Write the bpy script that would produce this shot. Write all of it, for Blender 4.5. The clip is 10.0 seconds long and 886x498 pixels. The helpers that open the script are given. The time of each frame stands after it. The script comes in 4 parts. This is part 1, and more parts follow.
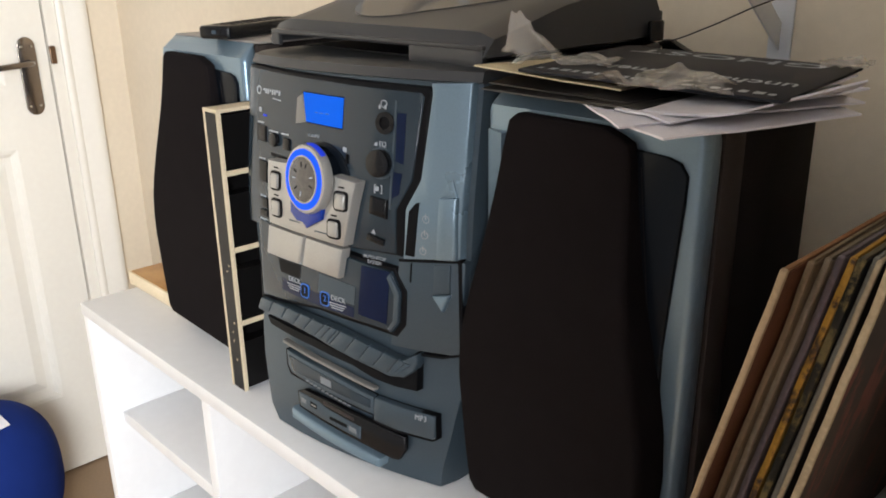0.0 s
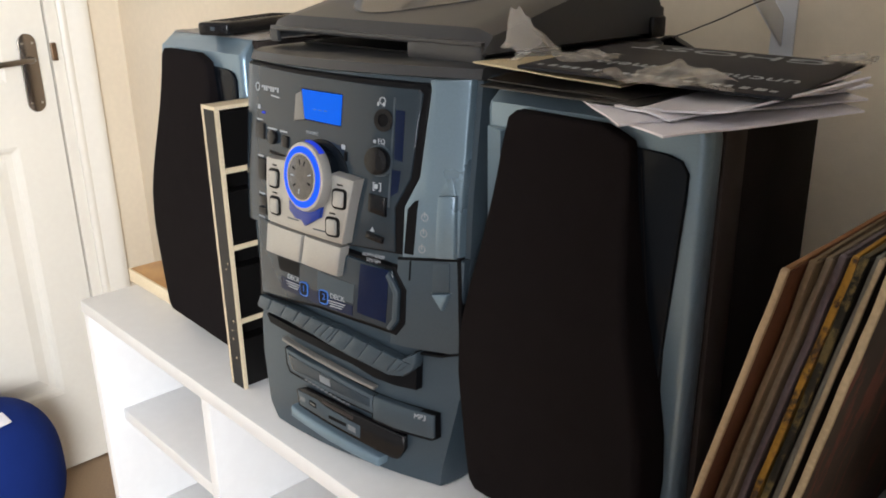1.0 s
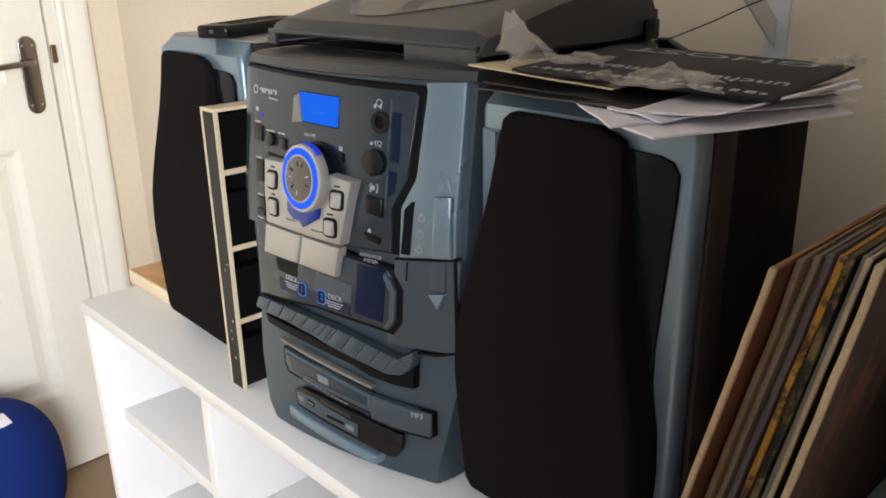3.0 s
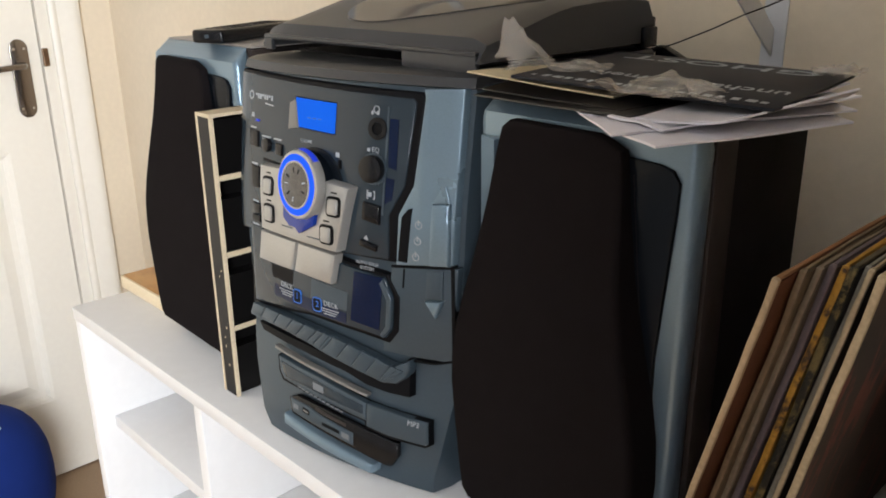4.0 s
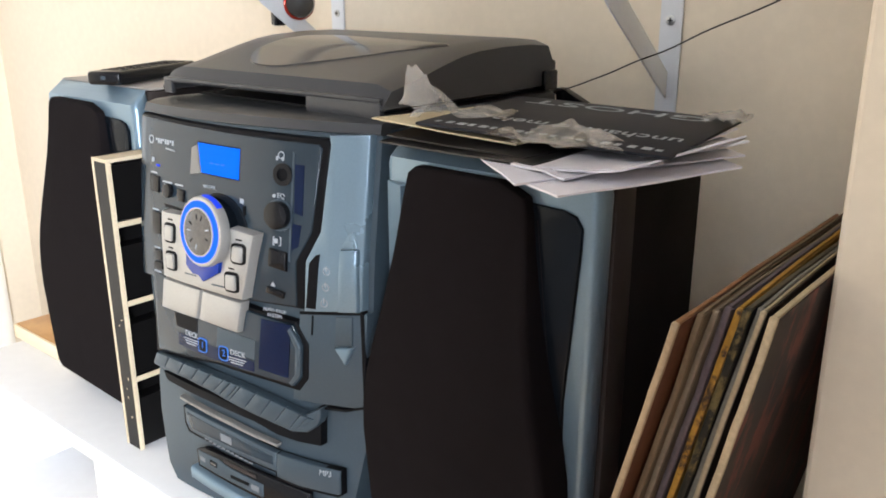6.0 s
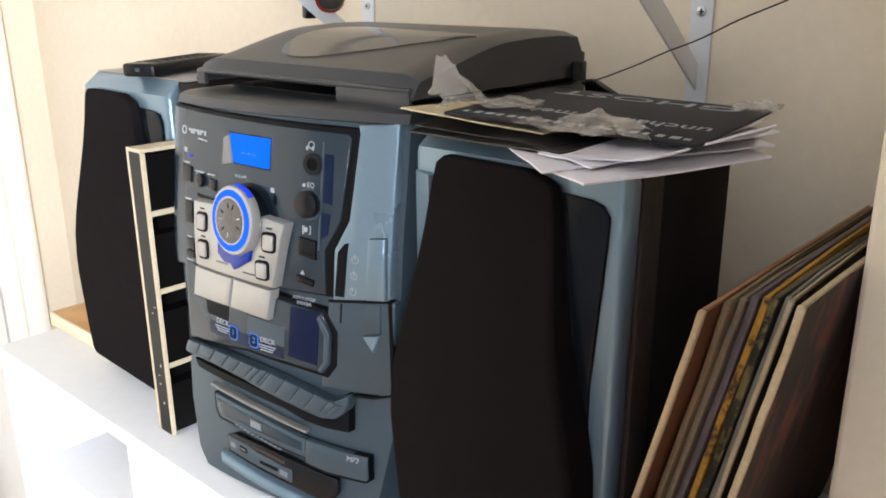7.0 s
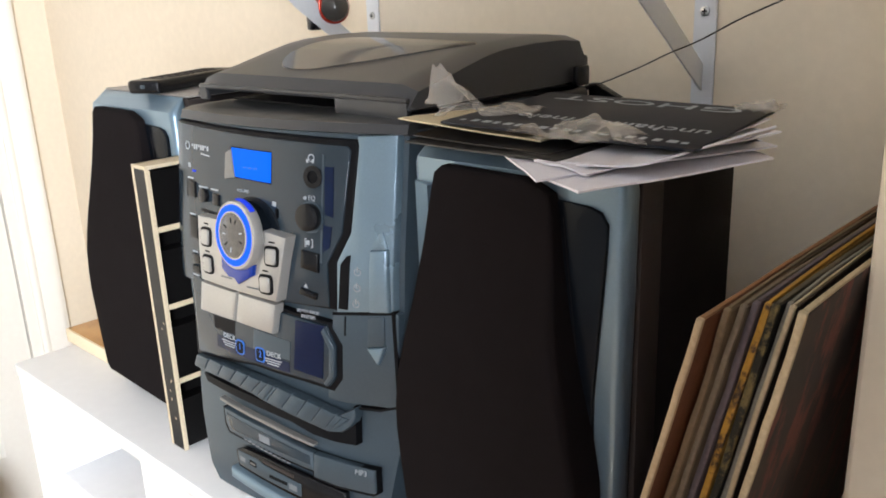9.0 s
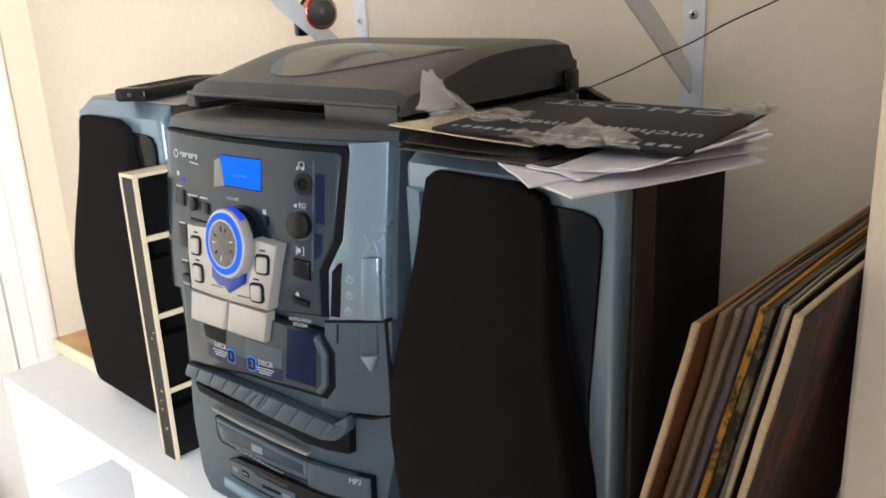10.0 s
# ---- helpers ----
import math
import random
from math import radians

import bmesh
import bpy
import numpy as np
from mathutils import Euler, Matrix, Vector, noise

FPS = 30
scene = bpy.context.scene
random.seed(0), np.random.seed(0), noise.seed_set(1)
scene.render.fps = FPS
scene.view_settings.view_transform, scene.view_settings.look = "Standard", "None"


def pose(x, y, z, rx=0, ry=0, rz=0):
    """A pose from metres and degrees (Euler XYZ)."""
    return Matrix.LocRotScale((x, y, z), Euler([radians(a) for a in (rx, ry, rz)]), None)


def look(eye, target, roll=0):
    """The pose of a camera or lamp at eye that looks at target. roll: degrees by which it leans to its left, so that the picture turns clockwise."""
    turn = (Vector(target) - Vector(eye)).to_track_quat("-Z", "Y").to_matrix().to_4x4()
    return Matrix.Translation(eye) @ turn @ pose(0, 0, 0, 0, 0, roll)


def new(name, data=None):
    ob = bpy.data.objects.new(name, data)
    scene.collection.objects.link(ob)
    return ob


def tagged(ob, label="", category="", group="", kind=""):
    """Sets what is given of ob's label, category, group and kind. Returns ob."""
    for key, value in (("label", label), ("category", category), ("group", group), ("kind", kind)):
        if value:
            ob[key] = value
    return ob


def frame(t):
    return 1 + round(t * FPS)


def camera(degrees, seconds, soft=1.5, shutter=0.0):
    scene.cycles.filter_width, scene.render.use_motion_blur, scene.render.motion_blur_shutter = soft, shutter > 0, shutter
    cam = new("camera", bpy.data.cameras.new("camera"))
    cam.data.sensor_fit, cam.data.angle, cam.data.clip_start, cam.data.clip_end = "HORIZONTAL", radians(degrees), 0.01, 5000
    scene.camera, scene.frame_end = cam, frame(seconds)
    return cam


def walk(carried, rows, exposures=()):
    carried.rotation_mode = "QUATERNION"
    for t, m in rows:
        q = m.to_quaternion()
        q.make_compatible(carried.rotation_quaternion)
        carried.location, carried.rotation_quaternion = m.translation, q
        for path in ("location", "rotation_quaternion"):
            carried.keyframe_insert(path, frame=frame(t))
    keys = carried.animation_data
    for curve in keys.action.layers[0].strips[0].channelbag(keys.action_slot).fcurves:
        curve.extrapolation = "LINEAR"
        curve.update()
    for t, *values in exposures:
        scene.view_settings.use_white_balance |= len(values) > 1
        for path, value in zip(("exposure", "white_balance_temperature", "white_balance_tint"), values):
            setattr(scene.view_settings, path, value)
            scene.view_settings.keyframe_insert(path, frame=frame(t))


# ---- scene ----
cam = camera(55.8, 10.0, soft=1.8)
ROWS = [
    (0, 1.1953, -0.3908, 1.2508, 70.76, 0.93, 46.39),
    (0.5, 1.1935, -0.3893, 1.2495, 70.57, 1.06, 46.61),
    (1, 1.1939, -0.3845, 1.2504, 70.52, 1.01, 46.60),
    (1.5, 1.1971, -0.3836, 1.2521, 70.45, 1.08, 46.43),
    (2, 1.2013, -0.3855, 1.2524, 70.47, 1.03, 46.45),
    (2.5, 1.2046, -0.3869, 1.2528, 70.52, 1.15, 46.56),
    (4, 1.1945, -0.3881, 1.2534, 70.91, 0.72, 46.05),
    (4.5, 1.1945, -0.3715, 1.2639, 72.43, 0.50, 42.49),
    (5, 1.1929, -0.3675, 1.2652, 73.12, -0.01, 39.04),
    (5.5, 1.1947, -0.3724, 1.2672, 73.00, 0.31, 38.46),
    (6, 1.1932, -0.3819, 1.2663, 72.79, 0.14, 39.93),
    (7.5, 1.2026, -0.3864, 1.2618, 72.32, 0.74, 42.38),
    (8, 1.2069, -0.3791, 1.2656, 72.21, 1.31, 43.02),
    (8.5, 1.2082, -0.3733, 1.2665, 72.99, 2.04, 43.32),
    (9, 1.2069, -0.3691, 1.2643, 72.90, 2.15, 43.03),
    (9.5, 1.2035, -0.3679, 1.2645, 72.97, 2.27, 42.86),
    (10, 1.2019, -0.3685, 1.2658, 73.09, 2.57, 42.06),
]
EXPOSURES = [(0.0, -0.53, 6650, 10), (2.7, -0.57, 6650, 10), (4.0, -0.57, 6650, 10), (4.5, -0.40, 6550, 10), (5.0, 0.03, 6400, 10), (6.0, 0.08, 6250, 10), (7.5, -0.08, 6300, 10), (10.0, -0.13, 6400, 10)]
walk(cam, [(t, pose(x, y, z, rx, ry, rz)) for t, x, y, z, rx, ry, rz in ROWS], EXPOSURES)

# ---- light ----
world = bpy.data.worlds.new("world")
scene.world = world
world.use_nodes = True
wn = world.node_tree.nodes
sky = wn.new("ShaderNodeTexSky")
sky.sky_type, sky.sun_disc = "NISHITA", False
sky.sun_elevation, sky.sun_rotation = radians(38), radians(150)
wn["Background"].inputs["Strength"].default_value = 0.12
world.node_tree.links.new(sky.outputs["Color"], wn["Background"].inputs["Color"])

sun_data = bpy.data.lights.new("sun", "SUN")
sun_data.energy, sun_data.angle, sun_data.color = 1.0, radians(10), (1.0, 0.95, 0.88)
sun = new("sun", sun_data)
sun.matrix_world = look((-4, -1.0, 6), (0, 2.0, 0))

# the daylight that the window in the right-hand wall lets in
RIGHT_X, FRONT_Y = 2.8, -3.2
WIN_Y0, WIN_Y1, WIN_Z0, WIN_Z1 = -2.25, -0.3, 0.85, 2.1
win_data = bpy.data.lights.new("window_daylight", "AREA")
win_data.shape, win_data.size, win_data.size_y = "RECTANGLE", WIN_Y1 - WIN_Y0 - 0.1, WIN_Z1 - WIN_Z0 - 0.1
win_data.energy, win_data.color = 405.0, (0.865, 0.915, 0.985)
win_light = new("window_daylight", win_data)
win_light.matrix_world = look((RIGHT_X + 0.03, (WIN_Y0 + WIN_Y1) / 2, (WIN_Z0 + WIN_Z1) / 2), (0, (WIN_Y0 + WIN_Y1) / 2, (WIN_Z0 + WIN_Z1) / 2))

# ---- materials ----
def material(name, color, rough=0.5, metal=0.0, grain=0.06, scale=60.0, blotch=0.08, bump=0.05, bump_scale=None,
             coat=0.0, spec=0.5, tint=None, trans=0.0, ior=1.45, alpha=1.0, per_object=0.0):
    """Colour varied at two scales, roughness varied with it, fine relief."""
    m = bpy.data.materials.new(name)
    m.use_nodes = True
    n, l = m.node_tree.nodes, m.node_tree.links
    p = n["Principled BSDF"]
    tc = n.new("ShaderNodeTexCoord")
    fine, wide = n.new("ShaderNodeTexNoise"), n.new("ShaderNodeTexNoise")
    fine.inputs["Scale"].default_value, fine.inputs["Detail"].default_value = scale * 6, 4
    wide.inputs["Scale"].default_value, wide.inputs["Detail"].default_value = scale * 0.12, 5
    for t in (fine, wide):
        l.new(tc.outputs["Object"], t.inputs["Vector"])
    c = color
    t2 = tint or tuple(v * 0.72 for v in c)

    def mix(a, b, fac):
        x = n.new("ShaderNodeMix")
        x.data_type = "RGBA"
        for k, v in ((6, a), (7, b)):
            if isinstance(v, tuple):
                x.inputs[k].default_value = (*v, 1)
            else:
                l.new(v, x.inputs[k])
        l.new(fac, x.inputs[0])
        return x.outputs[2]

    def ramp(src, lo, hi, out):
        r = n.new("ShaderNodeMapRange")
        r.inputs[1].default_value, r.inputs[2].default_value, r.inputs[3].default_value, r.inputs[4].default_value = lo, hi, 0.0, out
        l.new(src, r.inputs[0])
        return r.outputs[0]

    col = mix(c, t2, ramp(wide.outputs["Fac"], 0.35, 0.7, min(1.0, blotch * 4)))
    col = mix(col, tuple(min(1.0, v * 1.35) for v in c), ramp(fine.outputs["Fac"], 0.4, 0.75, min(1.0, grain * 4)))
    if per_object:
        info = n.new("ShaderNodeObjectInfo")
        col = mix(col, tuple(v * 0.55 for v in c), ramp(info.outputs["Random"], 0.0, 1.0, per_object))
    l.new(col, p.inputs["Base Color"])
    rr = n.new("ShaderNodeMapRange")
    rr.inputs[3].default_value, rr.inputs[4].default_value = max(0.02, rough - 0.08), min(1.0, rough + 0.08)
    l.new(wide.outputs["Fac"], rr.inputs[0])
    l.new(rr.outputs[0], p.inputs["Roughness"])
    p.inputs["Metallic"].default_value, p.inputs["Coat Weight"].default_value = metal, coat
    p.inputs["Coat Roughness"].default_value = 0.08
    p.inputs["Specular IOR Level"].default_value = spec
    p.inputs["Transmission Weight"].default_value, p.inputs["IOR"].default_value, p.inputs["Alpha"].default_value = trans, ior, alpha
    if bump:
        b = n.new("ShaderNodeBump")
        b.inputs["Strength"].default_value, b.inputs["Distance"].default_value = bump, 0.001
        if bump_scale:
            t3 = n.new("ShaderNodeTexNoise")
            t3.inputs["Scale"].default_value, t3.inputs["Detail"].default_value = bump_scale, 3
            l.new(tc.outputs["Object"], t3.inputs["Vector"])
            l.new(t3.outputs["Fac"], b.inputs["Height"])
        else:
            l.new(fine.outputs["Fac"], b.inputs["Height"])
        l.new(b.outputs["Normal"], p.inputs["Normal"])
    return m


def glow(name, color, strength):
    m = bpy.data.materials.new(name)
    m.use_nodes = True
    p = m.node_tree.nodes["Principled BSDF"]
    p.inputs["Base Color"].default_value = (*[v * 0.1 for v in color], 1)
    p.inputs["Specular IOR Level"].default_value = 0.06
    p.inputs["Emission Color"].default_value = (*color, 1)
    p.inputs["Emission Strength"].default_value = strength
    return m


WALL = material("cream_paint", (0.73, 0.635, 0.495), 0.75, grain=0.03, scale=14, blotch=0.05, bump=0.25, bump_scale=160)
# grey for the unseen walls, picked dark to hold down bounced light
UNSEEN_GREY = material("bounce_cutting_grey", (0.27, 0.275, 0.285), 0.8, grain=0.03, scale=14, blotch=0.05, bump=0.2, bump_scale=160)
CEIL = material("ceiling_paint", (0.42, 0.42, 0.43), 0.85, grain=0.03, blotch=0.04)
GLOSS = material("white_gloss_paint", (0.78, 0.74, 0.66), 0.32, grain=0.02, scale=12, blotch=0.05, bump=0.12, bump_scale=45)
LAMINATE = material("white_laminate", (0.74, 0.735, 0.73), 0.42, grain=0.02, scale=10, blotch=0.04, bump=0.06, bump_scale=400)
FLOOR = material("oak_floor", (0.30, 0.20, 0.12), 0.45, grain=0.1, scale=30, blotch=0.12)
OAK = material("oak_board", (0.50, 0.26, 0.075), 0.45, grain=0.15, scale=90, blotch=0.25, tint=(0.28, 0.12, 0.03))
SAP = material("sawn_edge", (0.70, 0.58, 0.40), 0.7, grain=0.1, scale=40)
SILVER = material("steel_blue_plastic", (0.165, 0.234, 0.288), 0.30, metal=0.45, grain=0.05, scale=90, blotch=0.04, bump=0.04)
GRAPHITE = material("graphite_plastic", (0.047, 0.068, 0.086), 0.36, metal=0.28, grain=0.05, scale=90, blotch=0.05, bump=0.04)
DARK = material("dark_gap_plastic", (0.006, 0.006, 0.007), 0.4, spec=0.08)
RECESS = material("slate_recess_plastic", (0.005, 0.007, 0.010), 0.2, spec=0.14)
LIDM = material("smoked_lid", (0.034, 0.035, 0.037), 0.38, grain=0.06, scale=50, blotch=0.1, bump=0.03)
CHAMP = material("champagne_metal", (0.36, 0.352, 0.33), 0.32, metal=0.45, grain=0.06, scale=120, blotch=0.04)
CHROME = material("polished_chrome", (0.75, 0.76, 0.78), 0.12, metal=1.0, grain=0.02)
BRUSHED = material("aged_chrome_handle", (0.24, 0.205, 0.18), 0.22, metal=1.0, grain=0.05, blotch=0.12)
CHAMP_DULL = material("dull_champagne_plastic", (0.20, 0.195, 0.185), 0.5, metal=0.4, grain=0.05, scale=120)
CAP = material("brushed_cap", (0.10, 0.10, 0.105), 0.22, metal=0.95, grain=0.2, scale=30, blotch=0.25)
CLOTH = material("black_grille_cloth", (0.0098, 0.0078, 0.0082), 0.95, grain=0.2, scale=420, blotch=0.1, bump=0.6, bump_scale=2600, spec=0.05)
BLACK = material("black_satin_plastic", (0.007, 0.007, 0.008), 0.25, grain=0.05, blotch=0.1, spec=0.3)
VINYL = material("black_vinyl_wrap", (0.0125, 0.0105, 0.0105), 0.7, grain=0.2, scale=200, blotch=0.15, spec=0.12)
# brown: wall reflection painted on the speaker moulding's side, and a card slot
BROWN = material("reflected_brown_and_slot", (0.042, 0.034, 0.031), 0.5, grain=0.1, scale=120, spec=0.12)
SMOKE = material("smoked_panel", (0.020, 0.031, 0.041), 0.14, grain=0.03, blotch=0.05, bump=0.0, coat=0.15, spec=0.35)
GLASSY = material("smoked_window", (0.05, 0.046, 0.042), 0.09, grain=0.02, blotch=0.2, bump=0.0, spec=0.35)
BLUEGLOW = glow("blue_backlight", (0.0, 0.15, 1.0), 1.1)
RINGGLOW = glow("blue_ring_light", (0.006, 0.10, 1.0), 1.6)
LEDGLOW = glow("blue_led", (0.03, 0.08, 1.0), 0.8)
BLUEPL = material("clear_blue_plastic", (0.008, 0.03, 0.22), 0.2)
NAVY = material("dark_blue_window", (0.004, 0.010, 0.034), 0.1, spec=0.25)
PRINT = material("pale_print", (0.34, 0.37, 0.40), 0.5, grain=0.02)
PRINT_DIM = material("grey_print", (0.15, 0.165, 0.18), 0.5, grain=0.02)
PRINTBLUE = material("blue_print", (0.02, 0.14, 0.55), 0.4)
PAPER = material("white_paper", (0.76, 0.73, 0.77), 0.7, grain=0.03, scale=20, blotch=0.06, bump=0.1)
CARD = material("cream_card", (0.56, 0.47, 0.30), 0.7, grain=0.08, scale=40, blotch=0.12)
SLEEVE = material("black_printed_card", (0.014, 0.015, 0.020), 0.58, grain=0.1, scale=40, blotch=0.2, spec=0.22)
FOLDER = material("black_folder", (0.014, 0.013, 0.013), 0.35, grain=0.1, scale=60, blotch=0.2)
FILM = material("clear_cellophane", (0.50, 0.46, 0.40), 0.22, grain=0.1, scale=40, blotch=0.2, alpha=0.38, bump=0.5, bump_scale=140)
STEEL = material("white_enamelled_steel", (0.68, 0.70, 0.73), 0.38, grain=0.02, scale=25, blotch=0.05, bump=0.08)
ZINC = material("zinc_screw", (0.45, 0.46, 0.47), 0.3, metal=1.0)
REDPL = material("red_anodised", (0.42, 0.03, 0.012), 0.22, metal=0.5, coat=0.5)
BLUEFAB = material("blue_fabric", (0.006, 0.02, 0.13), 0.9, grain=0.25, scale=160, blotch=0.12, bump=0.6, bump_scale=900, spec=0.15)
RAW = material("raw_pale_wood", (0.62, 0.52, 0.36), 0.65, grain=0.12, scale=60, blotch=0.15)
BLKPAINT = material("black_gloss_paint", (0.006, 0.0055, 0.0055), 0.38, grain=0.05, scale=60, blotch=0.15, bump=0.15, spec=0.2)
CABLE = material("black_cable", (0.015, 0.013, 0.012), 0.5)


def card(name, color, tint=None):
    return material(name, color, 0.7, grain=0.12, scale=50, blotch=0.2, tint=tint, bump=0.15, bump_scale=300, spec=0.2)


def printed(name, base, second, flecks, scale):
    """A printed cover: two drifting inks and scattered flecks of a third."""
    m = card(name, base, second)
    n, l = m.node_tree.nodes, m.node_tree.links
    p = n["Principled BSDF"]
    link = p.inputs["Base Color"].links[0]
    src = link.from_socket
    tc, mp, tex = n.new("ShaderNodeTexCoord"), n.new("ShaderNodeMapping"), n.new("ShaderNodeTexNoise")
    mp.inputs["Rotation"].default_value = (radians(-28), 0, 0)
    mp.inputs["Scale"].default_value = (1.0, 2.2, 0.8)
    tex.inputs["Scale"].default_value, tex.inputs["Detail"].default_value, tex.inputs["Roughness"].default_value = scale, 7, 0.7
    rg, mx = n.new("ShaderNodeMapRange"), n.new("ShaderNodeMix")
    rg.inputs[1].default_value, rg.inputs[2].default_value = 0.50, 0.60
    mx.data_type = "RGBA"
    l.new(tc.outputs["Object"], mp.inputs["Vector"])
    l.new(mp.outputs["Vector"], tex.inputs["Vector"])
    l.new(tex.outputs["Fac"], rg.inputs[0])
    l.new(rg.outputs[0], mx.inputs[0])
    l.new(src, mx.inputs[6])
    mx.inputs[7].default_value = (*flecks, 1)
    l.new(mx.outputs[2], p.inputs["Base Color"])
    return m

# ---- building blocks ----
def obj(name, bm, mat, smooth=False, parent=None):
    me = bpy.data.meshes.new(name)
    bm.normal_update()
    bm.to_mesh(me)
    bm.free()
    for m in (mat if isinstance(mat, (list, tuple)) else [mat]):
        me.materials.append(m)
    if smooth:
        me.set_sharp_from_angle(angle=radians(38))
        for p in me.polygons:
            p.use_smooth = True
    ob = new(name, me)
    if parent is not None:
        ob.parent = parent
    return ob


def part(name, bm, mat, parent, label="", smooth=True):
    ob = obj(name, bm, mat, smooth, parent)
    if label:
        tagged(ob, label)
    return ob


def thing(name, m, label, category, group="", kind=""):
    e = new(name)
    e.empty_display_size = 0.05
    e.matrix_world = m
    return tagged(e, label, category, group, kind)


def add_box(bm, x0, x1, y0, y1, z0, z1, bev=0.0, seg=2, m=None):
    r = bmesh.ops.create_cube(bm, size=1)
    vs = r["verts"]
    for v in vs:
        v.co = Vector(((x0 + x1) / 2 + v.co.x * (x1 - x0), (y0 + y1) / 2 + v.co.y * (y1 - y0), (z0 + z1) / 2 + v.co.z * (z1 - z0)))
    if m is not None:
        bmesh.ops.transform(bm, matrix=m, verts=vs)
    if bev:
        es = list({e for v in vs for e in v.link_edges})
        bmesh.ops.bevel(bm, geom=es, offset=bev, segments=seg, profile=0.5, affect="EDGES", clamp_overlap=True)
    return bm


def box(*a, **k):
    return add_box(bmesh.new(), *a, **k)


def add_cyl(bm, r, h, m=None, seg=32, r2=None, bev=0.0):
    """A round bar along z from 0 to h."""
    res = bmesh.ops.create_cone(bm, cap_ends=True, segments=seg, radius1=r, radius2=r if r2 is None else r2, depth=h)
    vs = res["verts"]
    bmesh.ops.translate(bm, vec=(0, 0, h / 2), verts=vs)
    if bev:
        es = [e for e in {e for v in vs for e in v.link_edges} if len(e.link_faces) == 2 and any(len(f.verts) > 4 for f in e.link_faces)]
        out = bmesh.ops.bevel(bm, geom=es, offset=bev, segments=2, profile=0.5, affect="EDGES")
        vs = list({v for f in out["faces"] for v in f.verts} | {v for v in vs if v.is_valid})
    if m is not None:
        bmesh.ops.transform(bm, matrix=m, verts=vs)
    return bm


def add_prism(bm, pts, d0, d1, m=None, bev=0.0, seg=2):
    """The outline pts, in x and z, drawn out from y = d0 to y = d1."""
    a = [bm.verts.new((x, d0, z)) for x, z in pts]
    b = [bm.verts.new((x, d1, z)) for x, z in pts]
    k = len(pts)
    fs = [bm.faces.new(a), bm.faces.new(b[::-1])]
    for i in range(k):
        fs.append(bm.faces.new((a[i], b[i], b[(i + 1) % k], a[(i + 1) % k])))
    bmesh.ops.recalc_face_normals(bm, faces=fs)
    vs = a + b
    if bev:
        es = [e for e in fs[0].edges] + [e for e in fs[1].edges]
        out = bmesh.ops.bevel(bm, geom=es, offset=bev, segments=seg, profile=0.5, affect="EDGES", clamp_overlap=True)
        vs = list({v for f in out["faces"] for v in f.verts} | {v for v in vs if v.is_valid})
    if m is not None:
        bmesh.ops.transform(bm, matrix=m, verts=vs)
    return bm


def prism(*a, **k):
    return add_prism(bmesh.new(), *a, **k)


def tube(path, r, seg=8):
    """A round cord along a list of points."""
    bm = bmesh.new()
    rings = []
    pts = [Vector(p) for p in path]
    for i, p in enumerate(pts):
        d = (pts[min(i + 1, len(pts) - 1)] - pts[max(i - 1, 0)]).normalized()
        u = d.orthogonal().normalized() if not rings else (last - d * last.dot(d)).normalized()
        last = u
        w = d.cross(u)
        rings.append([bm.verts.new(p + r * (math.cos(a) * u + math.sin(a) * w)) for a in [2 * math.pi * k / seg for k in range(seg)]])
    for a, b in zip(rings, rings[1:]):
        for k in range(seg):
            bm.faces.new((a[k], a[(k + 1) % seg], b[(k + 1) % seg], b[k]))
    bm.faces.new(rings[0][::-1])
    bm.faces.new(rings[-1])
    return bm


def words(text, size, m, mat, parent, name="lettering", extrude=0.0002, align="CENTER", bevel=0.0, label=""):
    """Raised lettering in the built-in font, as a mesh."""
    cu = bpy.data.curves.new(name, "FONT")
    cu.body, cu.size, cu.extrude, cu.align_x, cu.align_y, cu.resolution_u, cu.offset = text, size, extrude, align, "CENTER", 3, bevel
    tmp = bpy.data.objects.new("tmp", cu)
    me = bpy.data.meshes.new_from_object(tmp)
    bpy.data.objects.remove(tmp)
    bpy.data.curves.remove(cu)
    me.name = name
    me.transform(m)
    me.materials.append(mat)
    ob = new(name, me)
    ob.parent = parent
    if label:
        tagged(ob, label)
    return ob


# ---- room ----
LEFT_X, BACK_Y, TOP_Z, TH = -0.834, 0.471, 2.4, 0.12
CH_X, CH_Y = 1.056, 0.178


def structure(name, bm, mat, label, category, smooth=False):
    return tagged(obj(name, bm, mat, smooth), label, category, kind="structure")


structure("floor", box(LEFT_X - TH, RIGHT_X + TH, FRONT_Y - TH, BACK_Y + TH, -0.1, 0.0), FLOOR, "warm tan wooden floor of the room", "floor")
structure("ceiling", box(LEFT_X - TH, RIGHT_X + TH, FRONT_Y - TH, BACK_Y + TH, TOP_Z, TOP_Z + 0.1), CEIL, "plain grey ceiling over the room", "ceiling")
structure("wall_back", box(LEFT_X - TH, CH_X + 0.1, BACK_Y, BACK_Y + TH, 0, TOP_Z), WALL, "cream painted back wall of the alcove", "wall")
structure("chimney_breast", box(CH_X, RIGHT_X + TH, CH_Y, BACK_Y + TH, 0, TOP_Z, bev=0.004), WALL, "cream painted chimney breast beside the alcove", "wall")
wr = box(RIGHT_X, RIGHT_X + TH, FRONT_Y - TH, WIN_Y0, 0, TOP_Z)
add_box(wr, RIGHT_X, RIGHT_X + TH, WIN_Y1, CH_Y, 0, TOP_Z)
add_box(wr, RIGHT_X, RIGHT_X + TH, WIN_Y0, WIN_Y1, 0, WIN_Z0)
